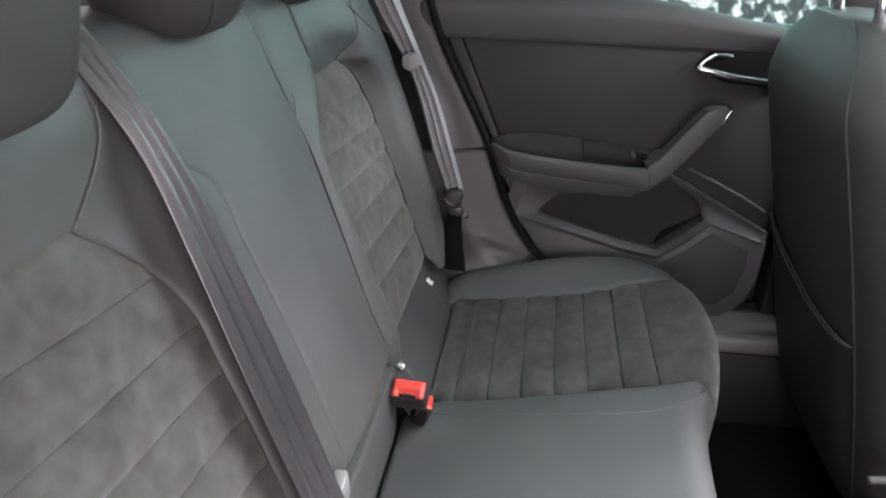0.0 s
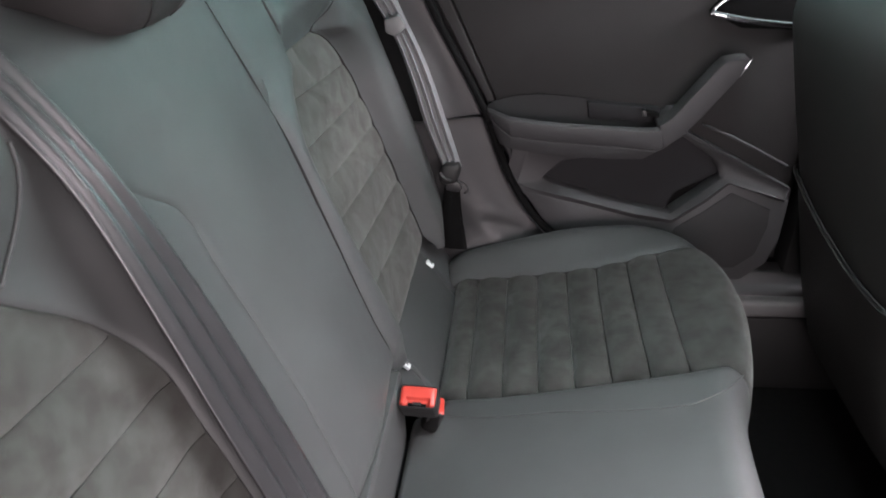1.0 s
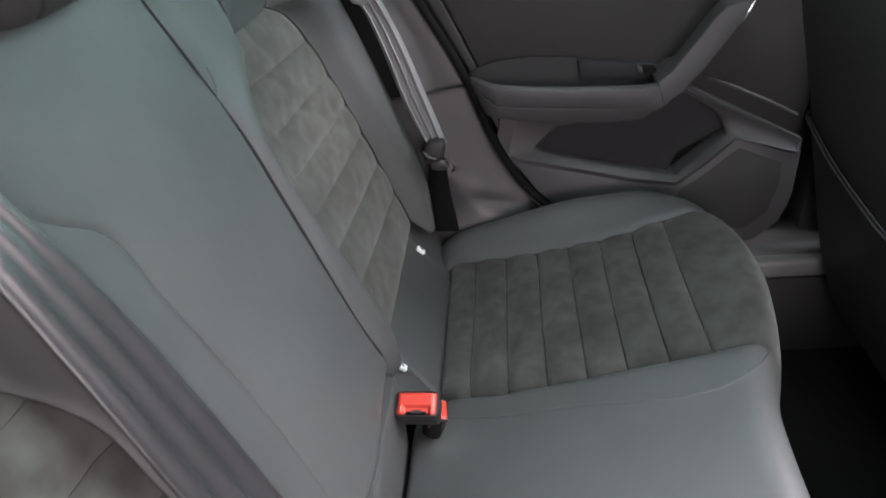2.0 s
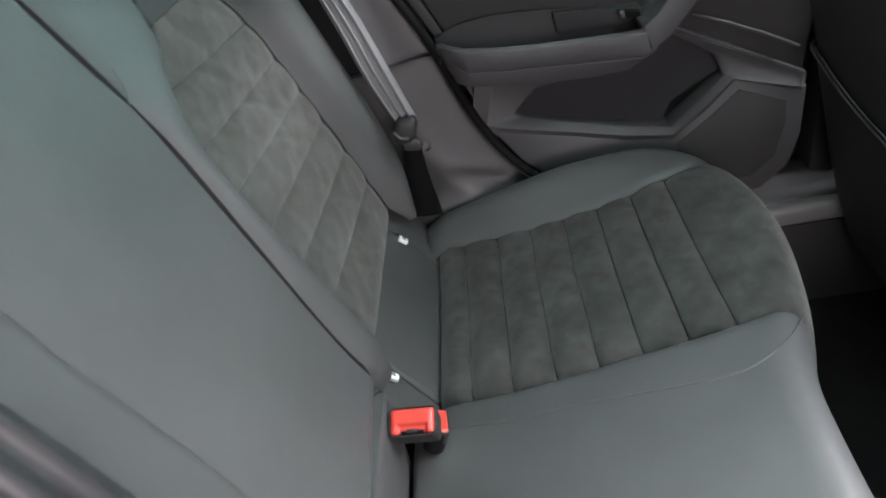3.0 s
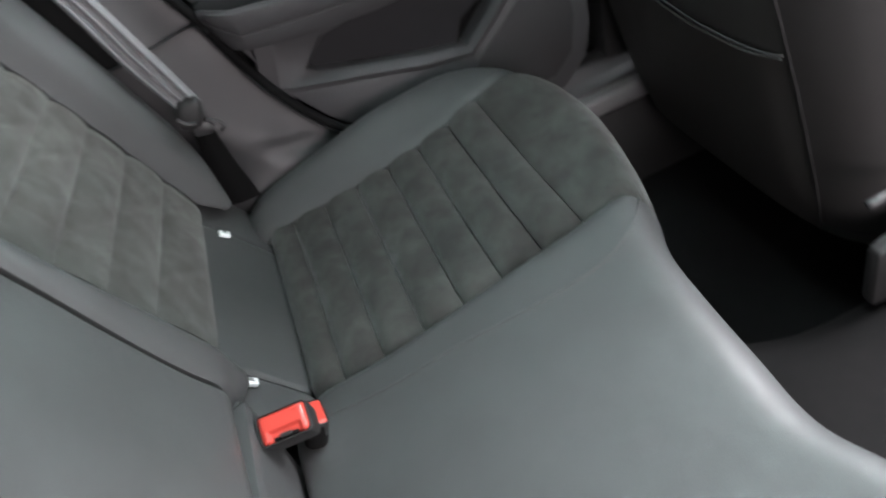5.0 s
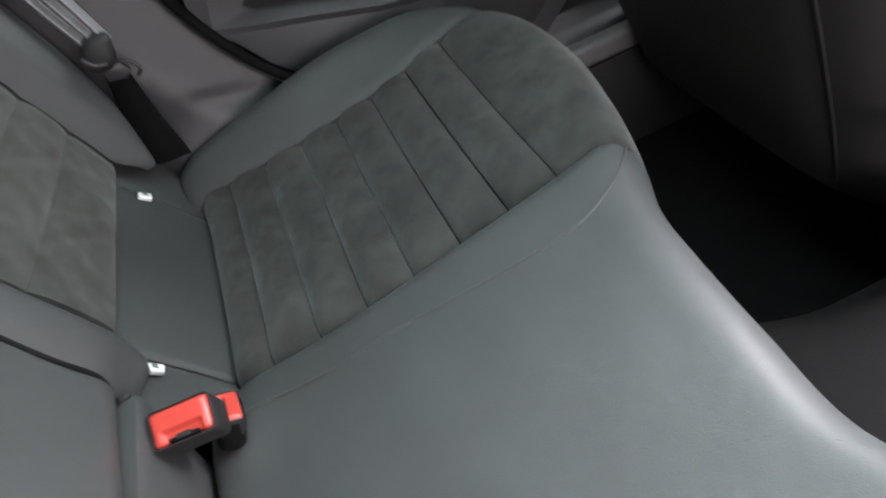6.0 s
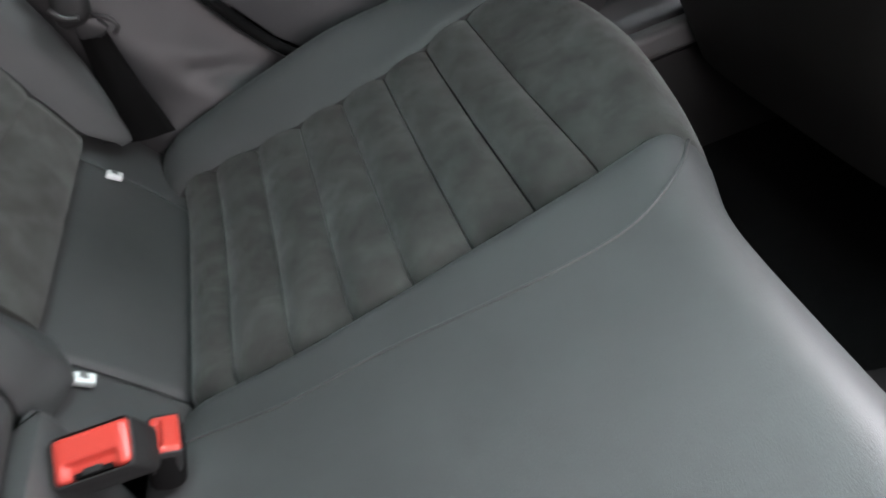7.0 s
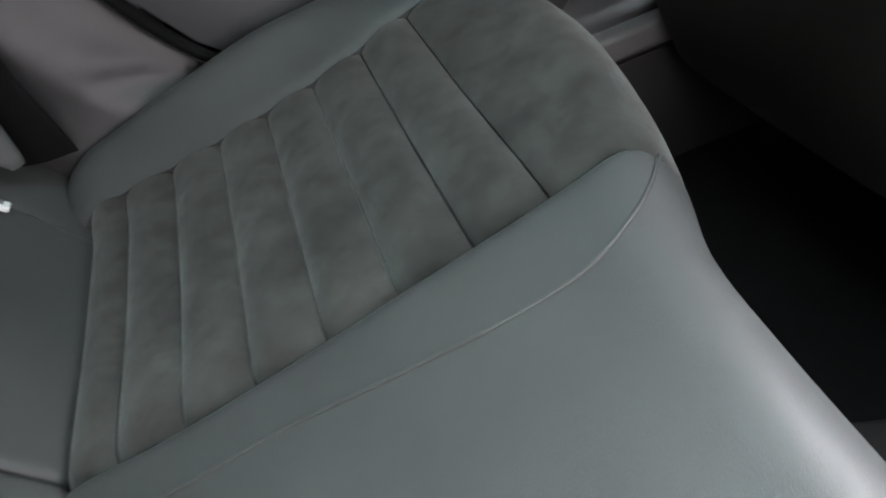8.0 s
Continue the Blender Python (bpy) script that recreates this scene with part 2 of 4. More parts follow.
def spline(points, n):
    """n points on a smooth line through points."""
    p = np.array(points, float)
    k = np.arange(len(p))
    t = np.linspace(0, len(p) - 1, n)
    return np.stack([tab(*zip(k, p[:, i]))(t) for i in range(3)], -1)


def ribbon(name, points, half, sides_dir, mat, parent, label="", thick=0.0012, waves=0, amp=0.0, n=60, across=17):
    """A woven strap along points; sides_dir: its sideways direction along the way; waves: lengthwise folds."""
    c = spline(points, n)
    s = spline(sides_dir, n)
    h = tab(*zip(np.linspace(0, 1, len(half)), half))(np.linspace(0, 1, n))
    t = np.gradient(c, axis=0)
    s = s / np.linalg.norm(s, axis=1, keepdims=True)
    nor = np.cross(t, s)
    nor /= np.linalg.norm(nor, axis=1, keepdims=True)
    w = np.linspace(-1, 1, across)
    sheets = []
    for side in (1, -1):
        off = amp * np.cos(w * math.pi * waves) + side * thick
        sheets.append(c[:, None, :] + s[:, None, :] * (w[None, :, None] * h[:, None, None]) + nor[:, None, :] * off[None, :, None])
    verts = np.concatenate([x.reshape(-1, 3) for x in sheets])
    idx = np.arange(n * across).reshape(n, across)
    f = np.stack([idx[:-1, :-1], idx[1:, :-1], idx[1:, 1:], idx[:-1, 1:]], -1).reshape(-1, 4)
    o = n * across
    faces = f.tolist() + (f[:, ::-1] + o).tolist()
    for i in range(n - 1):
        faces.append((idx[i, 0], idx[i, 0] + o, idx[i + 1, 0] + o, idx[i + 1, 0]))
        faces.append((idx[i, -1], idx[i + 1, -1], idx[i + 1, -1] + o, idx[i, -1] + o))
    return mesh_part(name, verts.tolist(), faces, mat, parent, label)


def pillow(name, centre, half, mat, parent, label="", power=3.2, lean=0.0, nu=40, nv=24, taper=0.0):
    """A padded block with rounded sides; lean: backward shift with height; taper: how much narrower it is below."""
    verts, faces = [], []

    def sp(c, p):
        return math.copysign(abs(c) ** (2 / p), c)
    for j in range(nv + 1):
        b = -math.pi / 2 + math.pi * j / nv
        for i in range(nu):
            a = 2 * math.pi * i / nu
            x, y, z = sp(math.cos(b), power) * sp(math.cos(a), power), sp(math.cos(b), power) * sp(math.sin(a), power), sp(math.sin(b), power)
            k = 1 - taper * (1 - z) / 2
            verts.append((centre[0] + half[0] * x - lean * z * half[2], centre[1] + half[1] * y * k, centre[2] + half[2] * z))
    for j in range(nv):
        for i in range(nu):
            a, b = j * nu + i, j * nu + (i + 1) % nu
            faces.append((a, b, b + nu, a + nu))
    return mesh_part(name, verts, faces, mat, parent, label)


# ---- the car's shell ----
floor = thing("floor", "black carpeted footwell floor of the car", "floor", kind="structure")
slab("carpet", [(-0.35, -0.12), (1.6, -0.12), (1.6, 1.22), (-0.35, 1.22)], "z", -0.03, 0.0, CARPET, floor, bevel=0)


def tunnel():
    """The carpeted hump: a rounded section whose far foot sweeps outward towards the bench."""
    xs = np.concatenate([np.linspace(0.16, 0.50, 18), np.linspace(0.56, 1.6, 8)])
    section = [(0.36, 0.0), (0.37, 0.09), (0.39, 0.125), (0.43, 0.148), (0.50, 0.152), (0.60, 0.151), (0.640, 0.147), (0.668, 0.134), (0.684, 0.112), (0.692, 0.06), (0.70, 0.0)]
    verts = []
    for x in xs:
        sweep = 0.075 * float(smooth(0.42, 0.20, x)) ** 1.3
        verts += [(x, y + sweep * (y - 0.36) / 0.34 * float(smooth(0.55, 0.68, y)), z) for y, z in section]
    m = len(section)
    faces = [(i * m + j, i * m + j + 1, (i + 1) * m + j + 1, (i + 1) * m + j) for i in range(len(xs) - 1) for j in range(m - 1)]
    faces += [tuple(range(m))[::-1], tuple(range(len(verts) - m, len(verts)))]
    mesh_part("tunnel", verts, faces, CARPET, floor, "dark carpeted floor tunnel")


tunnel()

ground = tagged(slab("ground", [(-40, -40), (40, -40), (40, 40), (-40, 40)], "z", -0.40, -0.35, CONCRETE, None, bevel=0), "pale smooth hall floor under the car", "ground", kind="structure")


def roof():
    """The unseen headliner, pale for bounce: a frame round an added light opening."""
    # front edge and opening are placed to keep the headrests shaded
    x, y = (-0.75, 0.02, 0.46, 1.08), (-0.10, 0.04, 0.86, 1.14)
    bm = bmesh.new()
    grid = {(i, j, k): bm.verts.new((x[i], y[j], z)) for i in range(4) for j in range(4) for k, z in enumerate((1.20, 1.24))}
    for i, j in [(i, j) for i in range(3) for j in range(3) if (i, j) != (1, 1)]:
        for k in (0, 1):
            bm.faces.new([grid[c] for c in ((i, j, k), (i + 1, j, k), (i + 1, j + 1, k), (i, j + 1, k))])
    up = {v.co.xy.to_tuple(4): v for v in bm.verts if v.co.z > 1.22}
    for e in [e for e in bm.edges if len(e.link_faces) == 1 and e.verts[0].co.z < 1.22]:
        v, w = e.verts
        bm.faces.new((v, w, up[w.co.xy.to_tuple(4)], up[v.co.xy.to_tuple(4)]))
    bmesh.ops.recalc_face_normals(bm, faces=bm.faces)
    return part("ceiling", bm, HEADLINER, None, smoothed=False)


ceiling = tagged(roof(), "pale fabric headliner, unseen, round an added light opening", "ceiling", kind="structure")
roof_pane = slab("light_opening_pane", [(0.01, 0.03), (0.47, 0.03), (0.47, 0.87), (0.01, 0.87)], "z", 1.245, 1.250, glass, None, bevel=0)
roof_pane.visible_shadow = False
tagged(roof_pane, "tinted pane over the light opening added in the roof", "window", kind="structure")

wall_rear = tagged(slab("wall_rear", [(-0.12, -0.3), (1.24, -0.3), (1.24, 1.00), (-0.12, 1.00)], "x", -0.80, -0.74, DARK, None, bevel=0.01), "dark trim closing the boot behind the bench", "wall", kind="structure")
shelf = tagged(slab("parcel_shelf", [(-0.74, -0.05), (-0.42, -0.05), (-0.42, 1.15), (-0.74, 1.15)], "z", 0.76, 0.78, DARK, None, bevel=0.005), "dark parcel shelf behind the backrests", "shelf", kind="structure")
wall_front = tagged(slab("wall_front", [(-0.12, -0.35), (1.24, -0.35), (1.24, 0.85), (-0.12, 0.85)], "x", 1.6, 1.66, DARK, None, bevel=0.01), "dark dashboard and bulkhead ahead of the seats", "wall", kind="structure")

# sill below the far door
sill = thing("door_sill", "grey plastic sill plate below the car door", "sill", kind="structure")
slab("sill_plate", [(-0.05, 1.158), (0.72, 1.158), (0.72, 1.190), (-0.05, 1.190)], "z", 0.174, 0.209, SILLGREY, sill, bevel=0.009, segments=4)
slab("sill_rise", [(1.180, 0.150), (1.176, 0.196), (1.182, 0.213), (1.196, 0.226), (1.206, 0.246), (1.236, 0.252), (1.236, 0.150)], "x", -0.05, 0.72, TRIM, sill, "dark grey rise of the sill up to the door", bevel=0.004, segments=3)
slab("sill_base", [(-0.05, 1.175), (1.5, 1.175), (1.5, 1.24), (-0.05, 1.24)], "z", -0.02, 0.163, DARK, sill, bevel=0.005)
slab("sill_cover", [(0.725, 1.165), (1.5, 1.165), (1.5, 1.24), (0.725, 1.24)], "z", 0.165, 0.20, DARK, sill, bevel=0.005)

# far side wall: pillars behind and ahead of the door, skin outside it
side = thing("wall_far", "grey plastic pillar trim beside the backrest", "pillar trim", kind="structure")
slab("side_skin", [(-0.75, -0.3), (1.6, -0.3), (1.6, 0.78), (-0.75, 0.78)], "y", 1.262, 1.30, DARK, side, bevel=0)
slab("front_pillar", [(0.435, 0.242), (0.62, 0.242), (0.60, 0.70), (0.56, 1.22), (0.47, 1.22), (0.46, 0.70)], "y", 1.200, 1.262, DARK, side, "dark grey pillar trim ahead of the door", bevel=0.01)


def gasket_x(z):
    return tab((0.25, 0.10), (0.30, 0.045), (0.345, -0.005), (0.435, -0.062), (0.568, -0.110), (0.761, -0.200), (0.82, -0.218), (0.95, -0.245), (1.2, -0.33))(z)


def lower_trim(u, v):
    z = 0.24 + u * 0.318
    xg = gasket_x(z)
    x = xg - (1 - v) * (xg + 0.33)
    y = 1.190 - 0.028 * smooth(0.0, 0.10, xg - x) - 0.02 * smooth(0.36, 0.25, z) * smooth(0.0, 0.12, xg - x) + 0.03 * smooth(0.17, 0.30, xg - x)
    fold = smooth(-0.125, -0.085, x) * smooth(-0.02, -0.05, x)
    line = z - 0.357 + 0.47 * (x + 0.08)
    y = y + fold * (0.0045 * np.exp(-((line / 0.009) ** 2)) - 0.0035 * np.exp(-(((line - 0.020) / 0.010) ** 2)))
    return x, y, z


def upper_trim(u, v):
    z = 0.545 + u * 0.617
    xg = gasket_x(z)
    x = xg - (1 - v) * 0.30
    y = 1.200 - 0.030 * smooth(0.0, 0.08, xg - x) + 0.02 * smooth(0.14, 0.25, xg - x) - 0.02 * smooth(0.8, 1.1, z)
    return x, y, z


def flip(f):
    return lambda u, v: f(v, u)


padded("lower_trim", lower_trim, 0.32, 0.3, TRIM, side, depth=0.003, width=0.004, dips=(0, 0.5, 0, 1), skirt=0.012)
padded("upper_trim", upper_trim, 0.6, 0.3, TRIM, side, depth=0.003, width=0.004, dips=(0, 0, 0, 1))
zz = np.linspace(0.22, 1.18, 40)
tube("door_seal", [(float(gasket_x(z)) + 0.005, 1.186, z) for z in zz], 0.0070, RUBBER_AND_SHADE, side, "black rubber door seal")

# black sheet painted in for the shade in this gap
slab("gap_shade", [(-0.34, 0.80), (-0.275, 0.755), (-0.226, 0.672), (-0.219, 0.63), (-0.206, 0.562), (-0.181, 0.487), (-0.170, 0.42), (-0.165, 0.30), (-0.34, 0.30)], "y", 1.168, 1.178, RUBBER_AND_SHADE, side, "black sheet standing in for shade beside the backrest", bevel=0.002)

# unseen near side, added to keep door light off the headrests
near_side = thing("near_light_block", "unseen near body side added to block light from the headrests", "wall", kind="structure")
slab("rail_block", [(-0.75, 1.08), (1.5, 1.08), (1.5, 1.22), (-0.75, 1.22)], "y", -0.20, -0.105, DARK, near_side, bevel=0.01)
slab("quarter_block", [(-0.75, -0.3), (-0.24, -0.3), (-0.20, 0.30), (-0.34, 0.62), (-0.42, 1.08), (-0.75, 1.08)], "y", -0.20, -0.12, DARK, near_side, bevel=0.01)

# ---- the far rear door ----
door = thing("car_door", "dark grey plastic car door with armrest and chrome handle, closed", "car door", at=(0.1, 1.24, 0.25))


def door_left(z):
    return float(gasket_x(z)) + 0.013


# lower panel round the door pocket: each row is the pocket's edge and, outside it, the lip's crest
EDGE_LINE = [(-0.003, 0.437), (0.036, 0.469), (0.078, 0.474), (0.155, 0.476), (0.196, 0.486), (0.229, 0.512), (0.262, 0.489), (0.287, 0.469), (0.298, 0.449), (0.303, 0.434), (0.268, 0.402), (0.225, 0.366), (0.144, 0.385), (0.072, 0.407), (0.010, 0.427)]
CREST = [(-0.050, 0.428), (-0.030, 0.494), (0.078, 0.505), (0.155, 0.508), (0.200, 0.512), (0.232, 0.519), (0.310, 0.476), (0.417, 0.416), (0.410, 0.400), (0.313, 0.432), (0.273, 0.396), (0.2255, 0.3595), (0.153, 0.373), (0.069, 0.397), (-0.028, 0.4225)]
OUTSIDE = [(-0.072, 0.430), (-0.050, 0.520), (0.078, 0.530), (0.155, 0.530), (0.202, 0.525), (0.234, 0.523), (0.312, 0.478), (0.420, 0.417), (0.416, 0.388), (0.318, 0.424), (0.281, 0.385), (0.227, 0.345), (0.154, 0.357), (0.066, 0.382), (-0.060, 0.412)]


def pocket_lip():
    """The frame of the pocket: back into the wall, an upward-leaning lip, and a fall to the panel."""
    low = [0, 0, 0, 0, 0, 0, 0, 0, 1, 1, 1, 1, 1, 1, 1]
    rows = []
    for e, c, o, k in zip(EDGE_LINE, CREST, OUTSIDE, low):
        soft = tuple(0.12 * c[i] + 0.88 * e[i] for i in (0, 1))
        crest_y = 1.1885 if k else 1.1955
        rows.append([(e[0], 1.238, e[1]), (e[0], 1.206, e[1]), (soft[0], 1.200, soft[1]), (c[0] * 0.94 + e[0] * 0.06, crest_y + 0.001, c[1] * 0.94 + e[1] * 0.06), (c[0], crest_y, c[1]),
                     (c[0] * 0.8 + o[0] * 0.2, crest_y + 0.002, c[1] * 0.8 + o[1] * 0.2), (o[0], 1.196, o[1]), (o[0], 1.240, o[1])])
    n, m = len(rows), len(rows[0])
    verts = [p for r in rows for p in r]
    faces = [((i * m + j), (i * m + j + 1), ((i + 1) % n * m + j + 1), ((i + 1) % n * m + j)) for i in range(n) for j in range(m - 1)]
    ob = mesh_part("pocket_lip", verts, faces, PLASTIC, door, "rounded grey lip of the door pocket")
    ob.data.set_sharp_from_angle(angle=radians(50))


pocket_lip()
# near-black sheet: the shade deep in the pocket is put in its colour
slab("pocket_shade", [(-0.03, 0.33), (0.335, 0.33), (0.335, 0.53), (-0.03, 0.53)], "y", 1.238, 1.255, RUBBER_AND_SHADE, door, "black sheet standing in for shade deep in the door pocket", bevel=0.002)
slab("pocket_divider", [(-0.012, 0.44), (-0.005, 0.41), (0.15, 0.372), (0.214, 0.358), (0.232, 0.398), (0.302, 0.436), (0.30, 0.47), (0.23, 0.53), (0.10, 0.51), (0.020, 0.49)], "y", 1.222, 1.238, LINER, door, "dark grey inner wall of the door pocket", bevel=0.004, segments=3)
low = [(door_left(0.41), 0.41), (door_left(0.36), 0.36), (door_left(0.30), 0.30), (0.12, 0.235), (0.36, 0.235), (0.400, 0.27), (0.416, 0.32), (0.420, 0.400), (0.400, 0.398), (0.316, 0.431), (0.278, 0.392), (0.227, 0.352), (0.154, 0.364), (0.067, 0.389), (-0.050, 0.420)]
slab("lower_panel", low, "y", 1.1925, 1.255, PLASTIC, door, bevel=0.003, segments=2)
slab("speaker_panel", [(0.322, 0.412), (0.391, 0.380), (0.392, 0.345), (0.378, 0.290), (0.345, 0.262), (0.262, 0.262), (0.225, 0.310), (0.232, 0.342), (0.280, 0.376)], "y", 1.1908, 1.22, SPEAKER, door, "dark finely pierced speaker panel", bevel=0.001)
slab("middle_panel", [(door_left(0.52), 0.52), (door_left(0.412), 0.412), (-0.060, 0.412), (-0.048, 0.500), (0.0, 0.522), (0.11, 0.518), (0.11, 0.530), (-0.06, 0.534)], "y", 1.1985, 1.255, PLASTIC, door, bevel=0.003)
tube("panel_seam", [(0.262, 1.206, 0.532), (0.31, 1.205, 0.511), (0.36, 1.205, 0.485), (0.41, 1.206, 0.456)], 0.0025, PLASTIC, door)
slab("inlay_panel", [(door_left(0.572) + 0.015, 0.572), (0.17, 0.556), (0.20, 0.535), (0.236, 0.521), (0.325, 0.470), (0.420, 0.414), (0.445, 0.60), (0.44, 0.755), (0.0, 0.760), (door_left(0.745) + 0.0225, 0.753)], "y", 1.213, 1.255, SOFT, door, "brown-black fabric inlay of the door", bevel=0.004)
slab("edge_panel", [(door_left(0.56), 0.56), (door_left(0.572) + 0.0125, 0.572), (door_left(0.745) + 0.020, 0.753), (door_left(0.753), 0.753)], "y", 1.211, 1.255, SOFT, door, bevel=0.002)


def top_roll(u, v):
    x = -0.235 + v * 0.735
    a = u * 2.2
    r = 0.052
    base = 0.740 + 0.012 * smooth(0.5, -0.25, x)
    return x, 1.211 - 0.020 * np.sin(np.minimum(a, 1.57)) + 0.05 * np.clip((a - 1.2), 0, 2) ** 1.4, base + 0.083 * smooth(0, 2.0, a) - 0.004 * np.clip(a - 1.9, 0, 1) - 0.046 * smooth(0.10, 0.48, x) * smooth(0.0, 2.0, a)


padded("top_roll", flip(top_roll), 0.73, 0.14, PLASTIC, door, "soft grey top roll below the window", depth=0.004, width=0.006)
# armrest: rows along it of top edge, seam and lower edge
ARM = [(-0.099, 0.571, 0.563, 0.560), (-0.090, 0.573, 0.555, 0.535), (-0.078, 0.571, 0.546, 0.512), (-0.060, 0.566, 0.534, 0.507), (-0.010, 0.558, 0.527, 0.498), (0.050, 0.552, 0.521, 0.491), (0.110, 0.548, 0.515, 0.487), (0.160, 0.545, 0.510, 0.487), (0.182, 0.546, 0.508, 0.500), (0.198, 0.552, 0.517, 0.514)]


def armrest():
    """The armrest's upper half: a sloping top from the bowl to a soft edge, then a face that leans in below."""
    rows = []
    for x, top, seam, low_ in ARM:
        e = 1.143 + 0.020 * max(0.0, (-0.055 - x) / 0.035) ** 2
        rows.append([(x, e + 0.016, top - 0.006), (x, e + 0.012, top), (x, e + 0.006, top + 0.001), (x, e + 0.001, top - 0.003), (x, e, top - 0.008),
                     (x, e + 0.004, seam + 0.003), (x, e + 0.006, seam), (x, e + 0.03, seam)])
    under = []
    for x, top, seam, low_ in ARM:
        e = 1.149 + 0.020 * max(0.0, (-0.055 - x) / 0.035) ** 2
        under.append([(x, e + 0.03, seam - 0.0012), (x, e + 0.002, seam - 0.0012), (x, e + 0.001, seam - 0.003), (x, e + 0.006, low_ + 0.006), (x, e + 0.009, low_ + 0.002), (x, e + 0.015, low_), (x, 1.205, low_ + 0.003)])
    bowl = []
    for x, top, seam, low_ in ARM:
        e = 1.143 + 0.020 * max(0.0, (-0.055 - x) / 0.035) ** 2
        rise = 0.002 + 0.028 * float(smooth(-0.10, -0.03, x)) * float(smooth(0.21, 0.05, x)) + 0.010 * float(smooth(0.05, 0.20, x))
        bowl.append([(x, e + 0.013, top - 0.003), (x, e + 0.017, top - 0.014), (x, 1.172, top - 0.026), (x, 1.192, top - 0.022), (x, 1.202, top + 0.2 * rise), (x, 1.206, top + rise)])
    for name, rr in (("armrest", rows), ("armrest_skirt", under), ("armrest_bowl", bowl)):
        m = len(rr[0])
        verts = [p for r in rr for p in r]
        faces = [(i * m + j, (i + 1) * m + j, (i + 1) * m + j + 1, i * m + j + 1) for i in range(len(rr) - 1) for j in range(m - 1)]
        faces.append(tuple(range(m)))
        faces.append(tuple(range(len(verts) - m, len(verts)))[::-1])
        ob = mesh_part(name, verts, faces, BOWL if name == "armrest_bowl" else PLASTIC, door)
        ob.data.set_sharp_from_angle(angle=radians(24))


armrest()
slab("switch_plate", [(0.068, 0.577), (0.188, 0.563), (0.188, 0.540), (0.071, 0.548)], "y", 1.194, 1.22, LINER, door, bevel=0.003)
switch = slab("window_switch", [(0.156, 0.565), (0.184, 0.560), (0.185, 0.552), (0.159, 0.555)], "y", 1.180, 1.195, RUBBER_AND_SHADE, door, "small black window switch", bevel=0.002)
slab("switch_edge", [(0.155, 0.567), (0.162, 0.566), (0.164, 0.556), (0.158, 0.556)], "y", 1.177, 1.185, TRIM, switch, bevel=0.001)
slab("handle_foot", [(0.178, 0.551), (0.200, 0.564), (0.240, 0.568), (0.216, 0.532), (0.190, 0.515)], "y", 1.150, 1.25, PLASTIC, door, bevel=0.003)
pull = slab("pull_handle", [(0.180, 0.551), (0.200, 0.566), (0.257, 0.640), (0.270, 0.653), (0.291, 0.657), (0.307, 0.656), (0.292, 0.628), (0.245, 0.565), (0.216, 0.532), (0.190, 0.515)], "y", 1.1425, 1.182, PLASTIC, door, "slanted grey pull handle", bevel=0.003, segments=2)
slab("handle_tip", [(0.306, 0.659), (0.3085, 0.658), (0.294, 0.630), (0.292, 0.631)], "y", 1.141, 1.176, CHROME, pull, "chrome end of the pull handle", bevel=0.0008)
# inner door handle
# proud black plate stands in for the shaded hollow behind the lever
slab("recess_shade", [(0.250, 0.716), (0.272, 0.742), (0.42, 0.742), (0.42, 0.682), (0.30, 0.690)], "y", 1.204, 1.25, RUBBER_AND_SHADE, door, bevel=0.002)
tube("lever_rim", spline([(0.252, 1.200, 0.716), (0.262, 1.199, 0.728), (0.279, 1.199, 0.738), (0.296, 1.200, 0.738), (0.308, 1.201, 0.736)], 16), 0.0032, CHROME, door, "chrome door lever")
tube("lever", spline([(0.250, 1.196, 0.716), (0.275, 1.194, 0.711), (0.31, 1.194, 0.704), (0.36, 1.195, 0.697), (0.41, 1.197, 0.692)], 16), 0.0055, CHROME, door, "chrome door lever")
# window
win = thing("window_1", "tinted car side window above the door", "window", kind="structure")
slab("pane", [(-0.20, 0.80), (0.50, 0.76), (0.47, 1.17), (-0.22, 1.17)], "y", 1.262, 1.266, glass, win, bevel=0).visible_shadow = False
slab("window_frame", [(-0.33, 1.16), (0.52, 1.16), (0.52, 1.22), (-0.36, 1.22)], "y", 1.15, 1.262, DARK, win, bevel=0.01)

# ---- rear bench: cushion ----
bench = thing("bench_cushion", "dark leather rear bench cushion with ribbed suede inserts", "car seat", at=(0.05, 0.555, 0.0))
FRONT = tab((-0.100, 0.172), (-0.050, 0.237), (0.020, 0.274), (0.120, 0.292), (0.250, 0.292), (0.340, 0.278), (0.420, 0.249), (0.470, 0.231), (0.550, 0.230), (0.630, 0.233), (0.700, 0.242), (0.760, 0.262), (0.830, 0.280), (0.940, 0.295), (1.030, 0.287), (1.080, 0.270), (1.120, 0.248), (1.155, 0.191), (1.180, 0.141), (1.200, 0.106))
CREST_RISE = tab((-0.20, 0.038), (-0.03, 0.042), (0.05, 0.040), (0.13, 0.026), (0.19, 0.012), (0.26, 0.0), (0.5, 0.0))
ROUND, DROP = 0.052, 0.060


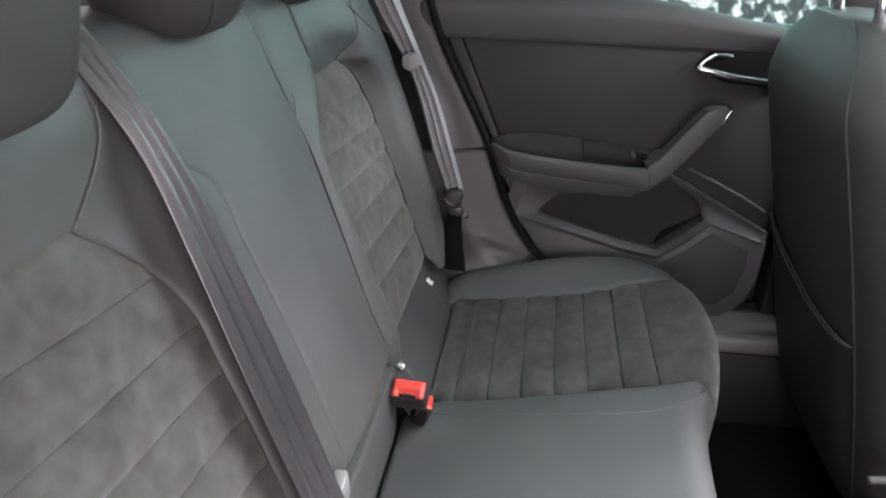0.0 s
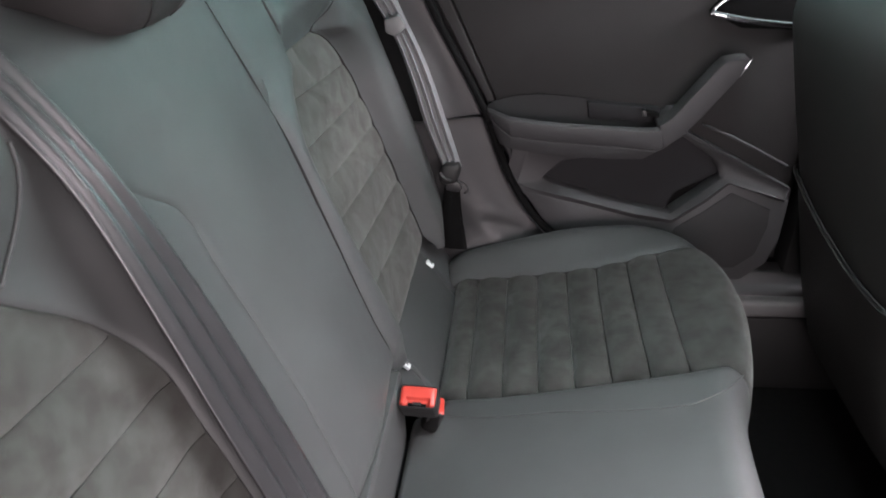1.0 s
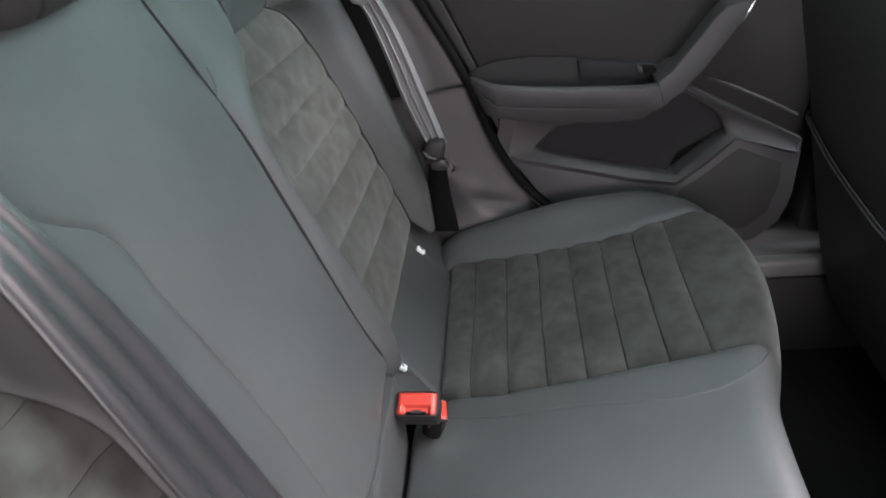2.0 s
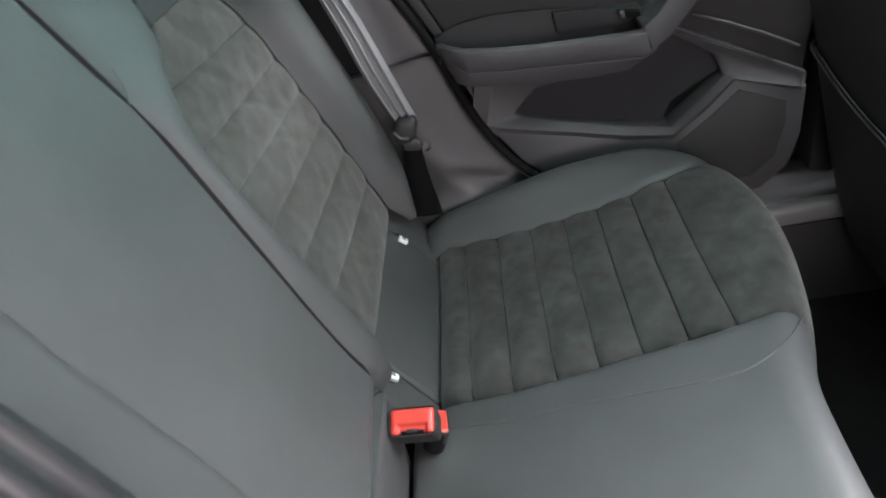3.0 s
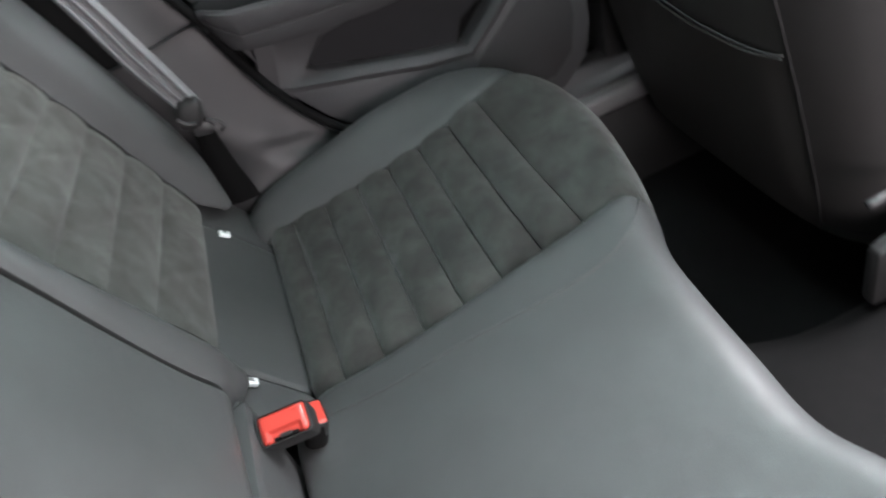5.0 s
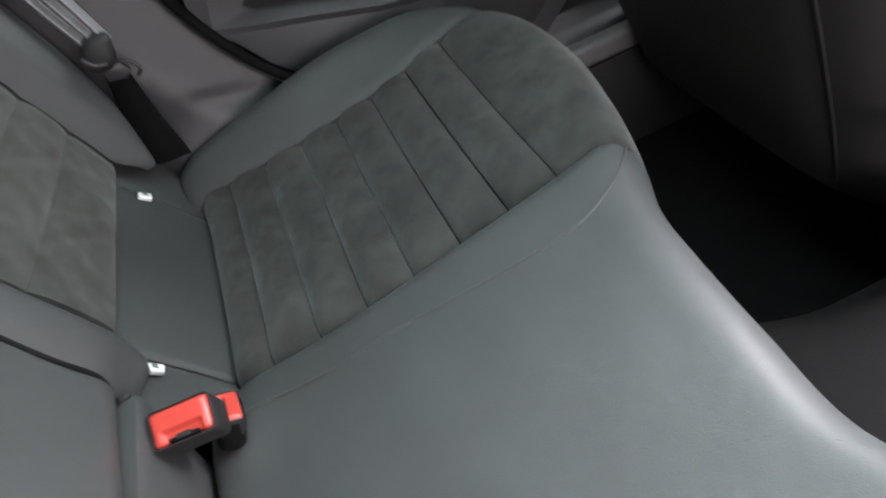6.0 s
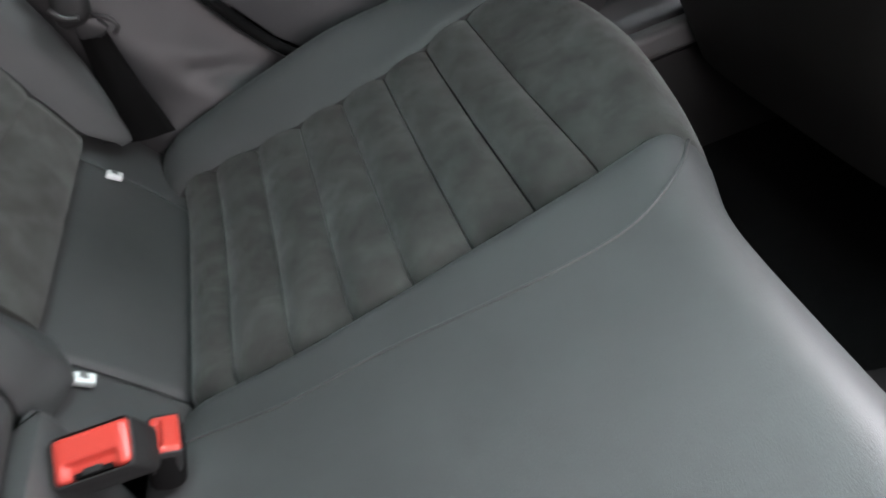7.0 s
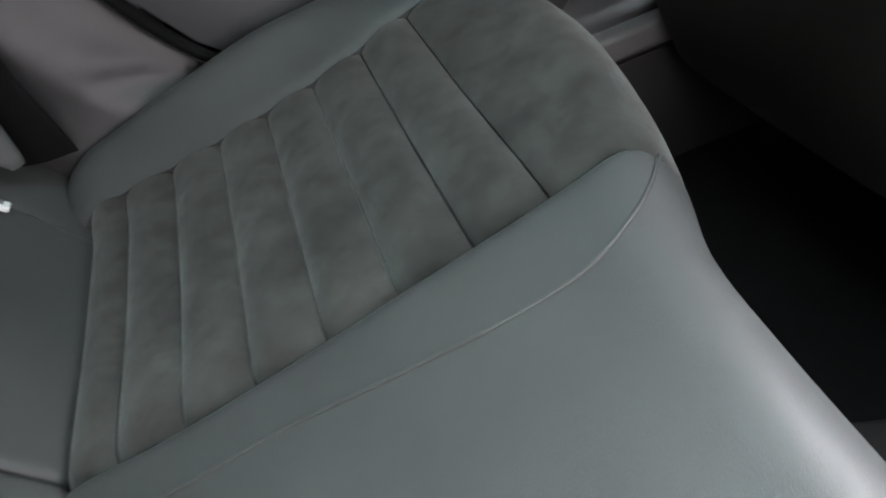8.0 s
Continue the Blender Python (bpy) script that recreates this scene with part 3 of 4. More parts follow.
def seat(s, y):
    """The cushion's skin: s runs from the rear forward and then down the front."""
    xf = FRONT(y)
    xs = xf - ROUND
    over = np.clip(s - xs, 0, None)
    a = np.clip(over / ROUND, 0, math.pi / 2)
    down = np.clip(over - ROUND * math.pi / 2, 0, None)
    flat = np.minimum(s, xs)
    x = flat + ROUND * np.sin(a) - 0.22 * down
    z = 0.314 + 0.25 * flat + 0.25 * ROUND * np.sin(a) * np.cos(a) - DROP * (1 - np.cos(a)) - down
    z = z + CREST_RISE(np.minimum(s, 0.5)) * np.exp(-(((y - 1.137) / 0.05) ** 2)) - 0.085 * np.clip((y - 1.14) / 0.06, 0, 1) ** 2
    z = z + 0.022 * np.exp(-(((y + 0.02) / 0.05) ** 2)) - 0.085 * np.clip((-0.03 - y) / 0.07, 0, 1) ** 2
    z = z + 0.006 * np.exp(-(((y - 0.60) / 0.08) ** 2)) - 0.03 * smooth(-0.13, -0.22, s) * smooth(0.735, 0.79, y)
    z = z - 0.004 * np.exp(-(((y - 0.915) / 0.10) ** 2))
    z = z + 0.010 * np.exp(-(((y - 0.716) / 0.040) ** 2) - ((s + 0.165) / 0.040) ** 2)  # swell round the buckles
    return x, y, z


INNER = tab((-0.20, 0.795), (-0.16, 0.790), (-0.12, 0.783), (-0.068, 0.775), (0.0, 0.770), (0.085, 0.767), (0.18, 0.764), (0.225, 0.765), (0.26, 0.748), (0.36, 0.735), (0.6, 0.735))
PIPING = tab((-0.20, 0.750), (-0.131, 0.742), (-0.061, 0.728), (0.0, 0.722), (0.068, 0.709), (0.12, 0.700), (0.16, 0.697), (0.196, 0.707), (0.224, 0.729), (0.246, 0.755))
OUTER = tab((-0.20, 1.092), (-0.155, 1.087), (0.0, 1.066), (0.10, 1.060), (0.19, 1.072), (0.235, 1.079), (0.30, 1.083), (0.6, 1.085))
MIDNEAR = tab((-0.20, 0.500), (0.079, 0.496), (0.16, 0.487), (0.20, 0.460), (0.24, 0.420), (0.30, 0.395), (0.6, 0.39))
STRAIGHT_OUTER = OUTER
RIBS = (-0.158, -0.114, -0.064, -0.014, 0.035, 0.083, 0.132, 0.181)
END = 0.46


def scallop(x, marks, amp):
    """Small bulges of a seam between the marks."""
    m = np.array(marks)
    i = np.clip(np.searchsorted(m, x, side="right") - 1, 0, len(m) - 2)
    t = (x - m[i]) / (m[i + 1] - m[i])
    return np.where((t > 0) & (t < 1), amp * np.sin(np.pi * np.clip(t, 0, 1)) ** 0.7, 0)


def OUTER(s):
    return STRAIGHT_OUTER(s) + scallop(s, RIBS, 0.0030)


def between(lo, hi, s0, s1):
    """A panel of the cushion between two seams, from s0 to s1. u runs forward, v sideways."""
    def f(u, v):
        s = s0 + u * (s1 - s0)
        a, b = lo(s), hi(s)
        return seat(s, a + v * (b - a))
    return f


def const(k):
    return lambda s: k + 0 * s


NEAR_IN, NEAR_OUT = const(0.365), const(0.075)
for lo, hi in ((INNER, OUTER), (NEAR_OUT, NEAR_IN)):
    for a, b in zip(RIBS[:-1], RIBS[1:]):
        padded("rib", between(lo, hi, a, b), b - a, 0.29, SUEDE, bench, depth=0.0056, width=0.0080, puff=0.0042, spacing=0.004, dips=(1, 1, 1.0, 0.5), gap=0.0008)
    padded("front_insert", between(lo, hi, RIBS[-1], END), END - RIBS[-1], 0.30, SUEDE, bench, "plain suede front of the insert", depth=0.005, width=0.007, puff=0.0, spacing=0.008)
padded("inner_bolster", between(PIPING, INNER, -0.165, 0.246), 0.41, 0.05, LEATHER, bench, depth=0.005, width=0.005, puff=0.0, spacing=0.008, dips=(1, 0.3, 0, 1))
padded("outer_bolster", between(OUTER, const(1.20), -0.175, END), 0.63, 0.12, LEATHER, bench, depth=0.005, width=0.006, spacing=0.008)


ps = np.linspace(-0.16, 0.246, 60)
tube("piping", np.stack(seat(ps, PIPING(ps)), -1) + np.array((0, 0, 0.0005)), 0.0012, LEATHER, bench, "fine leather piping", sides=8)


def mid_hi(s):
    return np.where(s < 0.246, PIPING(s), INNER(s))


padded("middle_pad", between(MIDNEAR, mid_hi, -0.184, END), 0.65, 0.22, LEATHER, bench, "smooth leather middle seat pad", depth=0.004, width=0.003, spacing=0.008, dips=(1, 1, 0, 0))
padded("near_bolster", between(NEAR_IN, MIDNEAR, -0.184, END), 0.65, 0.12, LEATHER, bench, depth=0.004, width=0.003, spacing=0.010, dips=(1, 1, 1, 0))
padded("door_bolster", between(const(-0.09), NEAR_OUT, -0.175, END), 0.63, 0.16, LEATHER, bench, depth=0.005, width=0.006, spacing=0.012)
slab("base", [(-0.30, 0.06), (0.16, 0.06), (0.17, 0.22), (0.10, 0.28), (-0.16, 0.235), (-0.30, 0.235)], "y", -0.04, 1.13, DARK, bench, "dark foam base of the bench", bevel=0.01)


# ---- rear backrests ----
def back_x(z):
    return -0.175 - 0.30 * (z - 0.34)


TOP = 0.845


def upright(y, h, d):
    """The backrests' plane: h is the height along it, past TOP it rolls over to the rear; d stands proud of it."""
    a = np.clip((h - TOP) / 0.035, 0, 1.7)
    z = np.minimum(h, TOP) + 0.035 * np.sin(a)
    return back_x(z) + d - 0.06 * (1 - np.cos(a)), y + 0 * h, z


def recess_far(y, h):
    """How far the far backrest stands proud: a hollow insert, a soft ridge inside and a thick bolster outside."""
    edge, split = OUT_EDGE(h), SPLIT(h)
    inner, right = F_LEFT(np.minimum(h, 0.748)), STRAIGHT_F_RIGHT(np.minimum(h, 0.750))
    foot_of = right - 0.14 * smooth(0.745, 0.825, h)
    ridge = 0.024 * smooth(-0.05, 0.55, (y - foot_of) / (edge - foot_of)) * (0.25 + 0.75 * smooth(0.32, 0.45, h)) * (0.72 + 0.28 * smooth(0.86, 0.74, h))
    roll = -0.10 * np.clip((y - (edge - 0.035)) / 0.05, 0, 2) ** 2
    beside = np.maximum(np.maximum(inner - 0.004 - y, (2.3 - 1.1 * smooth(0.62, 0.72, h)) * (y - right)), 0)
    hollow = -0.022 * smooth(0.046, 0.0, np.hypot(beside, 0.85 * np.maximum(h - 0.750, 0)))
    cushion_roll = 0.007 * np.exp(-(((y - (split + inner) / 2 + 0.006) / 0.026) ** 2)) * smooth(0.80, 0.70, h)
    foot = smooth(0.43, 0.355, h)
    return ridge + roll + hollow + cushion_roll * (1 - foot) - 0.030 * foot**2 * smooth(0.80, 0.70, y)


OUT_EDGE = tab((0.24, 1.095), (0.30, 1.118), (0.40, 1.150), (0.50, 1.170), (0.60, 1.168), (0.70, 1.156), (0.80, 1.138), (0.86, 1.120), (0.92, 1.10))
F_LEFT = tab((0.36, 0.812), (0.42, 0.803), (0.48, 0.793), (0.55, 0.780), (0.62, 0.769), (0.66, 0.767), (0.69, 0.772), (0.715, 0.787), (0.735, 0.812), (0.752, 0.850))
STRAIGHT_F_RIGHT = tab((0.36, 1.088), (0.42, 1.086), (0.50, 1.080), (0.57, 1.072), (0.63, 1.062), (0.68, 1.050), (0.715, 1.028), (0.738, 1.000), (0.752, 0.965))
Q = (0.372, 0.440, 0.495, 0.546, 0.594, 0.643, 0.697, 0.752)


def F_RIGHT(h):
    return STRAIGHT_F_RIGHT(h) + scallop(h + 0.010, Q, 0.0015)


SPLIT = tab((0.30, 0.735), (0.40, 0.722), (0.45, 0.712), (0.60, 0.705), (0.733, 0.699), (0.82, 0.678), (0.90, 0.655))
S_LEFT, S_RIGHT = tab((0.752, 0.848), (0.768, 0.826), (0.80, 0.808), (0.92, 0.800)), tab((0.752, 0.965), (0.768, 0.982), (0.80, 0.995), (0.92, 1.01))


def EDGE_L(h):
    return np.where(h < 0.752, F_LEFT(h), S_LEFT(h))


def EDGE_R(h):
    return np.where(h < 0.752, F_RIGHT(h), S_RIGHT(h))


far_back = thing("far_backrest", "dark leather rear backrest with quilted suede insert", "car seat", at=(-0.25, 0.93, 0.3), group="rear backrests")


def upright_panel(lo, hi, h0, h1, d, slant=(0.0, 0.0)):
    """A panel between two seams from h0 to h1; slant: how far its two ends lean down towards the far side."""
    def f(u, v):
        h = h0 + u * (h1 - h0) + (slant[0] * (1 - u) + slant[1] * u) * (v - 0.5)
        a, b = lo(h), hi(h)
        y = a + (1 - v) * (b - a)
        return upright(y, h, d(y, h))
    return f


def quilts(lo, hi, d, parent):
    """The suede insert: soft quilts whose seams lean a little, the lowest and highest edges level."""
    for k, (a, b) in enumerate(zip(Q[:-1], Q[1:])):
        lean = (0.0 if k == 0 else 0.020, 0.0 if k == len(Q) - 2 else 0.020)
        swell = random.Random(k).uniform(0.3, 0.7)

        def tufts(U, V, c=swell):
            return 0.0016 * np.sin(np.pi * U) * np.sin(2 * np.pi * (V * 1.5 + c)) - 0.0012 * np.exp(-(((V - c - 0.25 * (U - 0.5)) / 0.035) ** 2))
        padded("quilt", upright_panel(lo, hi, a, b, d, lean), b - a, 0.27, LITSUEDE, parent, depth=0.0022, width=0.0072, puff=0.0034, spacing=0.006, dips=(1, 1, 1.2, 0.8), gap=0.0003, bulge=tufts)


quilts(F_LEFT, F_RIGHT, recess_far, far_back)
padded("inner_bolster", upright_panel(lambda h: SPLIT(h) + 0.0020, EDGE_L, 0.352, 0.90, recess_far), 0.55, 0.06, LEATHER, far_back, depth=0.005, width=0.005, spacing=0.006)
padded("outer_bolster", upright_panel(lambda h: EDGE_R(h) + 0.010 * smooth(0.385, 0.345, h), lambda h: OUT_EDGE(h) + 0.03 * smooth(0.33, 0.42, h), 0.345, 0.90, recess_far), 0.54, 0.13, LEATHER, far_back, depth=0.002, width=0.004, spacing=0.006, dips=(1, 1, 0, 0.6), skirt=0.008)
padded("shoulder", upright_panel(S_LEFT, S_RIGHT, 0.752, 0.90, recess_far), 0.14, 0.18, LEATHER, far_back, depth=0.0025, width=0.004, spacing=0.006)
ty, th = np.linspace(0.975, 1.068, 24), np.linspace(0.832, 0.782, 24)
tube("top_seam", np.stack(upright(ty, th, recess_far(ty, th) + 0.0002), -1), 0.0011, DARK, far_back, sides=6)
slab("back_shell", [(0.71, 0.24), (1.10, 0.24), (1.10, 0.70), (1.02, 0.82), (0.70, 0.82)], "x", -0.45, -0.42, DARK, far_back, bevel=0.01)


cy, ch = np.array((0.684, 0.694, 0.702, 0.705)), np.array((0.731, 0.738, 0.747, 0.760))
crease = spline(np.stack(upright(cy, ch, recess_far(cy, ch) + 0.0002), -1), 14)
tube("crease", crease, 0.0007, LEATHER, far_back, "short fold in the leather", sides=6)


def tuck(u, v):
    """The leather strip at the foot of the insert, between the anchor tags."""
    y = 1.075 - v * 0.272
    x = -0.152 - 0.074 * u
    z = 0.260 + 0.112 * u + 0.004 * np.sin(np.pi * u)
    return x, y, z


def tuck_far(u, v):
    y = 1.168 - v * 0.093
    return -0.152 - 0.074 * u, y, 0.260 + 0.112 * u + 0.004 * np.sin(np.pi * u)


def tuck_near(u, v):
    y = 0.802 - v * 0.062
    return -0.152 - 0.074 * u, y, 0.260 + 0.112 * u + 0.004 * np.sin(np.pi * u)


padded("foot_strip", tuck, 0.11, 0.285, LEATHER, far_back, "leather strip at the foot of the backrest", depth=0.003, width=0.0035, spacing=0.008, dips=(1, 1, 0.5, 1.5), skirt=0.008, gap=0.0008)
padded("foot_corner", tuck_far, 0.1, 0.083, LEATHER, far_back, depth=0.003, width=0.0035, spacing=0.008, dips=(1, 1, 0.5, 0.5), skirt=0.008)
padded("foot_corner", tuck_near, 0.1, 0.062, LEATHER, far_back, depth=0.003, width=0.0035, spacing=0.008, dips=(1, 1, 1.5, 0.5), skirt=0.008, gap=0.0008)

main_back = thing("main_backrest", "wide dark leather rear backrest with quilted suede insert", "car seat", at=(-0.25, 0.35, 0.3), group="rear backrests")
N_LEFT = tab((0.36, 0.105), (0.60, 0.108), (0.646, 0.115), (0.70, 0.14), (0.752, 0.205))
N_RIGHT = tab((0.36, 0.385), (0.55, 0.382), (0.60, 0.380), (0.646, 0.378), (0.70, 0.354), (0.752, 0.300))
MIDSEAM = tab((0.30, 0.492), (0.40, 0.490), (0.559, 0.486), (0.676, 0.472), (0.731, 0.463), (0.764, 0.423), (0.80, 0.405), (0.92, 0.395))


def recess_main(y, h):
    hollow = -0.022 * smooth(0.06, 0.13, y) * smooth(0.42, 0.36, y) * smooth(0.83, 0.74, h)
    crown = 0.008 * np.exp(-(((y - 0.58) / 0.08) ** 2)) - 0.022 * np.clip((0.412 - h) / 0.036, 0, 1.3) ** 2
    outer = 0.04 * np.exp(-(((y + 0.0) / 0.05) ** 2)) - 0.10 * np.clip((-0.02 - y) / 0.05, 0, 2) ** 2
    return hollow + crown + outer


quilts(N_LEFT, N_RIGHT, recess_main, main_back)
padded("inner_bolster", upright_panel(N_RIGHT, MIDSEAM, 0.368, 0.752, recess_main), 0.46, 0.10, LEATHER, main_back, depth=0.003, width=0.003, spacing=0.008, dips=(1, 0, 0.5, 1))
padded("middle_pad", upright_panel(MIDSEAM, lambda h: SPLIT(h) - 0.0012 - 0.0050 * smooth(0.725, 0.77, h), 0.368, 0.90, recess_main), 0.6, 0.22, LEATHER, main_back, "smooth leather middle back pad", depth=0.006, width=0.004, spacing=0.008, dips=(1, 0, 1, 0.3))
N_SEAM = tab((0.752, 0.302), (0.78, 0.332), (0.806, 0.348), (0.83, 0.352), (0.92, 0.352))
padded("shoulder", upright_panel(tab((0.752, 0.20), (0.80, 0.14), (0.92, 0.13)), N_SEAM, 0.752, 0.90, recess_main), 0.14, 0.15, LEATHER, main_back, depth=0.001, width=0.003, spacing=0.007, gap=0.0)
padded("inner_shoulder", upright_panel(N_SEAM, MIDSEAM, 0.752, 0.90, recess_main), 0.14, 0.08, LEATHER, main_back, depth=0.001, width=0.003, spacing=0.007, dips=(0, 1, 1, 1), gap=0.0)
hs = np.linspace(0.757, 0.826, 30)
ys = N_SEAM(hs)
tube("piping", np.stack(upright(ys, hs, recess_main(ys, hs)), -1) + np.array((0.0004, 0, 0)), 0.0014, LEATHER, main_back, "fine leather piping", sides=8)
padded("outer_bolster", upright_panel(const(-0.06), N_LEFT, 0.30, 0.752, recess_main), 0.46, 0.16, LEATHER, main_back, depth=0.003, width=0.004, spacing=0.010)
padded("outer_shoulder", upright_panel(const(-0.05), tab((0.752, 0.20), (0.80, 0.14), (0.92, 0.13)), 0.752, 0.90, recess_main), 0.14, 0.16, LEATHER, main_back, depth=0.003, width=0.004, spacing=0.010)
slab("back_shell", [(-0.02, 0.24), (0.70, 0.24), (0.69, 0.82), (0.02, 0.82)], "x", -0.45, -0.42, DARK, main_back, bevel=0.01)
padded("foot_strip", upright_panel(const(0.39), const(0.732), 0.205, 0.376, lambda y, h: -0.013 + 0.30 * (h - 0.34) - 0.008 * np.clip((y - 0.720) / 0.012, 0, 1) ** 2), 0.15, 0.28, LEATHER, main_back, "leather strip at the foot of the backrest", depth=0.003, width=0.005, spacing=0.008)

# headrests
for name, y, zb, half, x in (("near", 0.130, 0.836, 0.186, -0.325), ("middle", 0.536, 0.848, 0.126, -0.335), ("far", 0.865, 0.846, 0.130, -0.338)):
    hr = thing("headrest", "dark leather low rear headrest", "headrest", at=(x, y, zb), group="rear headrests")
    # headrest shade comes from the darker leather copy
    pillow("pad", (x, y, zb + 0.085), (0.058, half, 0.085), SHADELEATHER, hr, power=7.5 if name == "near" else 3.6, lean=-0.18, taper=0.45 if name == "middle" else 0.10)
    for side_ in (-0.5, 0.42):
        seam = []
        for k in np.linspace(-0.93, 0.93, 25):
            round_ = (1 - abs(k) ** 3.6) ** (1 / 3.6)
            yy = side_ * half * round_ * (1 - (0.45 if name == "middle" else 0.10) * (1 - k) / 2)
            front = (1 - abs(side_) ** 3.6) ** (1 / 3.6)
            seam.append((x + 0.058 * round_ * front + 0.18 * k * 0.085, y + yy, zb + 0.085 + 0.085 * k))
        tube("seam", seam, 0.0012, DARK, hr, sides=6)
    for s in (-0.06, 0.06):
        tube("post", [(x - 0.02, y + s, zb - 0.03), (x - 0.02, y + s, zb + 0.02)], 0.006, CHROME, hr)

# ---- belts, buckles, tags ----
strap = thing("seat_belt", "grey ribbed seat belt lying down the backrest", "seat belt", at=(-0.25, 0.4, 0.4))
belt_pts = [(back_x(0.92) - 0.026, 0.365, 0.92), (back_x(0.875) - 0.006, 0.369, 0.875), (back_x(0.83) + 0.008, 0.376, 0.83), (back_x(0.78) + 0.015, 0.383, 0.78), (back_x(0.70) + 0.017, 0.389, 0.70), (back_x(0.60) + 0.018, 0.391, 0.60), (back_x(0.50) + 0.018, 0.393, 0.50), (back_x(0.40) + 0.018, 0.396, 0.40)]
ribbon("webbing", belt_pts, (0.019, 0.020, 0.021, 0.023, 0.029, 0.032, 0.033, 0.033), [(0, 1, 0.05), (0, 1, 0.03), (-0.05, 1, 0.02), (-0.08, 1, 0.02), (-0.05, 1, 0.02), (0, 1, 0.02), (0, 1, 0.02), (0, 1, 0.02)], WEBBING, strap, waves=3, amp=0.0026, n=70, across=41)
slab("tongue", [(0.395, 0.415), (0.440, 0.425), (0.448, 0.43), (0.455, 0.40), (0.43, 0.372), (0.40, 0.375)], "x", -0.195, -0.180, GREYPLASTIC, strap, "pale grey plastic belt tongue", bevel=0.003)

far_belt = thing("seat_belt", "folded seat belt hanging down the pillar, lit tone in its colour", "seat belt", at=(-0.2, 1.14, 0.3))
fb = [(-0.325, 1.165, 0.90), (-0.281, 1.145, 0.815), (-0.228, 1.134, 0.712), (-0.203, 1.131, 0.645), (-0.181, 1.128, 0.565), (-0.156, 1.126, 0.485)]
ribbon("webbing", fb, (0.024, 0.022, 0.0145, 0.0165, 0.018, 0.015), [(1, -0.3, 0.35), (1, -0.2, 0.35), (1, 0.1, 0.4), (1, 0.15, 0.3), (1, 0.1, 0.3), (1, 0, 0.2)], LITWEB, far_belt, waves=3, amp=0.0050, n=60, across=33)
slab("guide", [(-0.250, 0.735), (-0.226, 0.742), (-0.216, 0.722), (-0.233, 0.708), (-0.250, 0.715)], "y", 1.112, 1.135, GREYPLASTIC, far_belt, "grey belt guide clip", bevel=0.004)
tongue = pillow("tongue", (-0.160, 1.121, 0.481), (0.017, 0.013, 0.019), DARK, far_belt, "black plastic belt tongue", power=3.0, lean=-0.25)
tube("tongue_slot", spline([(-0.176, 1.108, 0.486), (-0.168, 1.106, 0.476), (-0.156, 1.106, 0.472)], 8), 0.003, TRIM, tongue)
slab("latch_plate", [(-0.168, 0.464), (-0.146, 0.466), (-0.140, 0.452), (-0.148, 0.446), (-0.168, 0.450)], "y", 1.116, 1.126, TRIM, tongue, bevel=0.002)
tube("latch_loop", spline([(-0.146, 1.114, 0.468), (-0.134, 1.112, 0.462), (-0.130, 1.112, 0.452), (-0.136, 1.114, 0.446)], 12), 0.0022, TRIM, tongue)
ribbon("anchor_strap", [(-0.158, 1.124, 0.455), (-0.162, 1.128, 0.41), (-0.166, 1.130, 0.37), (-0.166, 1.132, 0.33)], (0.013, 0.018, 0.026, 0.030), [(1, -0.25, 0)] * 4, RUBBER_AND_SHADE, far_belt, "black lower belt strap", waves=1, amp=0.002, n=24, across=9)


def rounded(w, d, r, n=5):
    """A rounded rectangle of half sizes w, d."""
    out = []
    for cx, cy, a0 in ((w - r, d - r, 0), (r - w, d - r, 90), (r - w, r - d, 180), (w - r, r - d, 270)):
        out += [(cx + r * math.cos(math.radians(a0 + 90 * k / n)), cy + r * math.sin(math.radians(a0 + 90 * k / n))) for k in range(n + 1)]
    return out


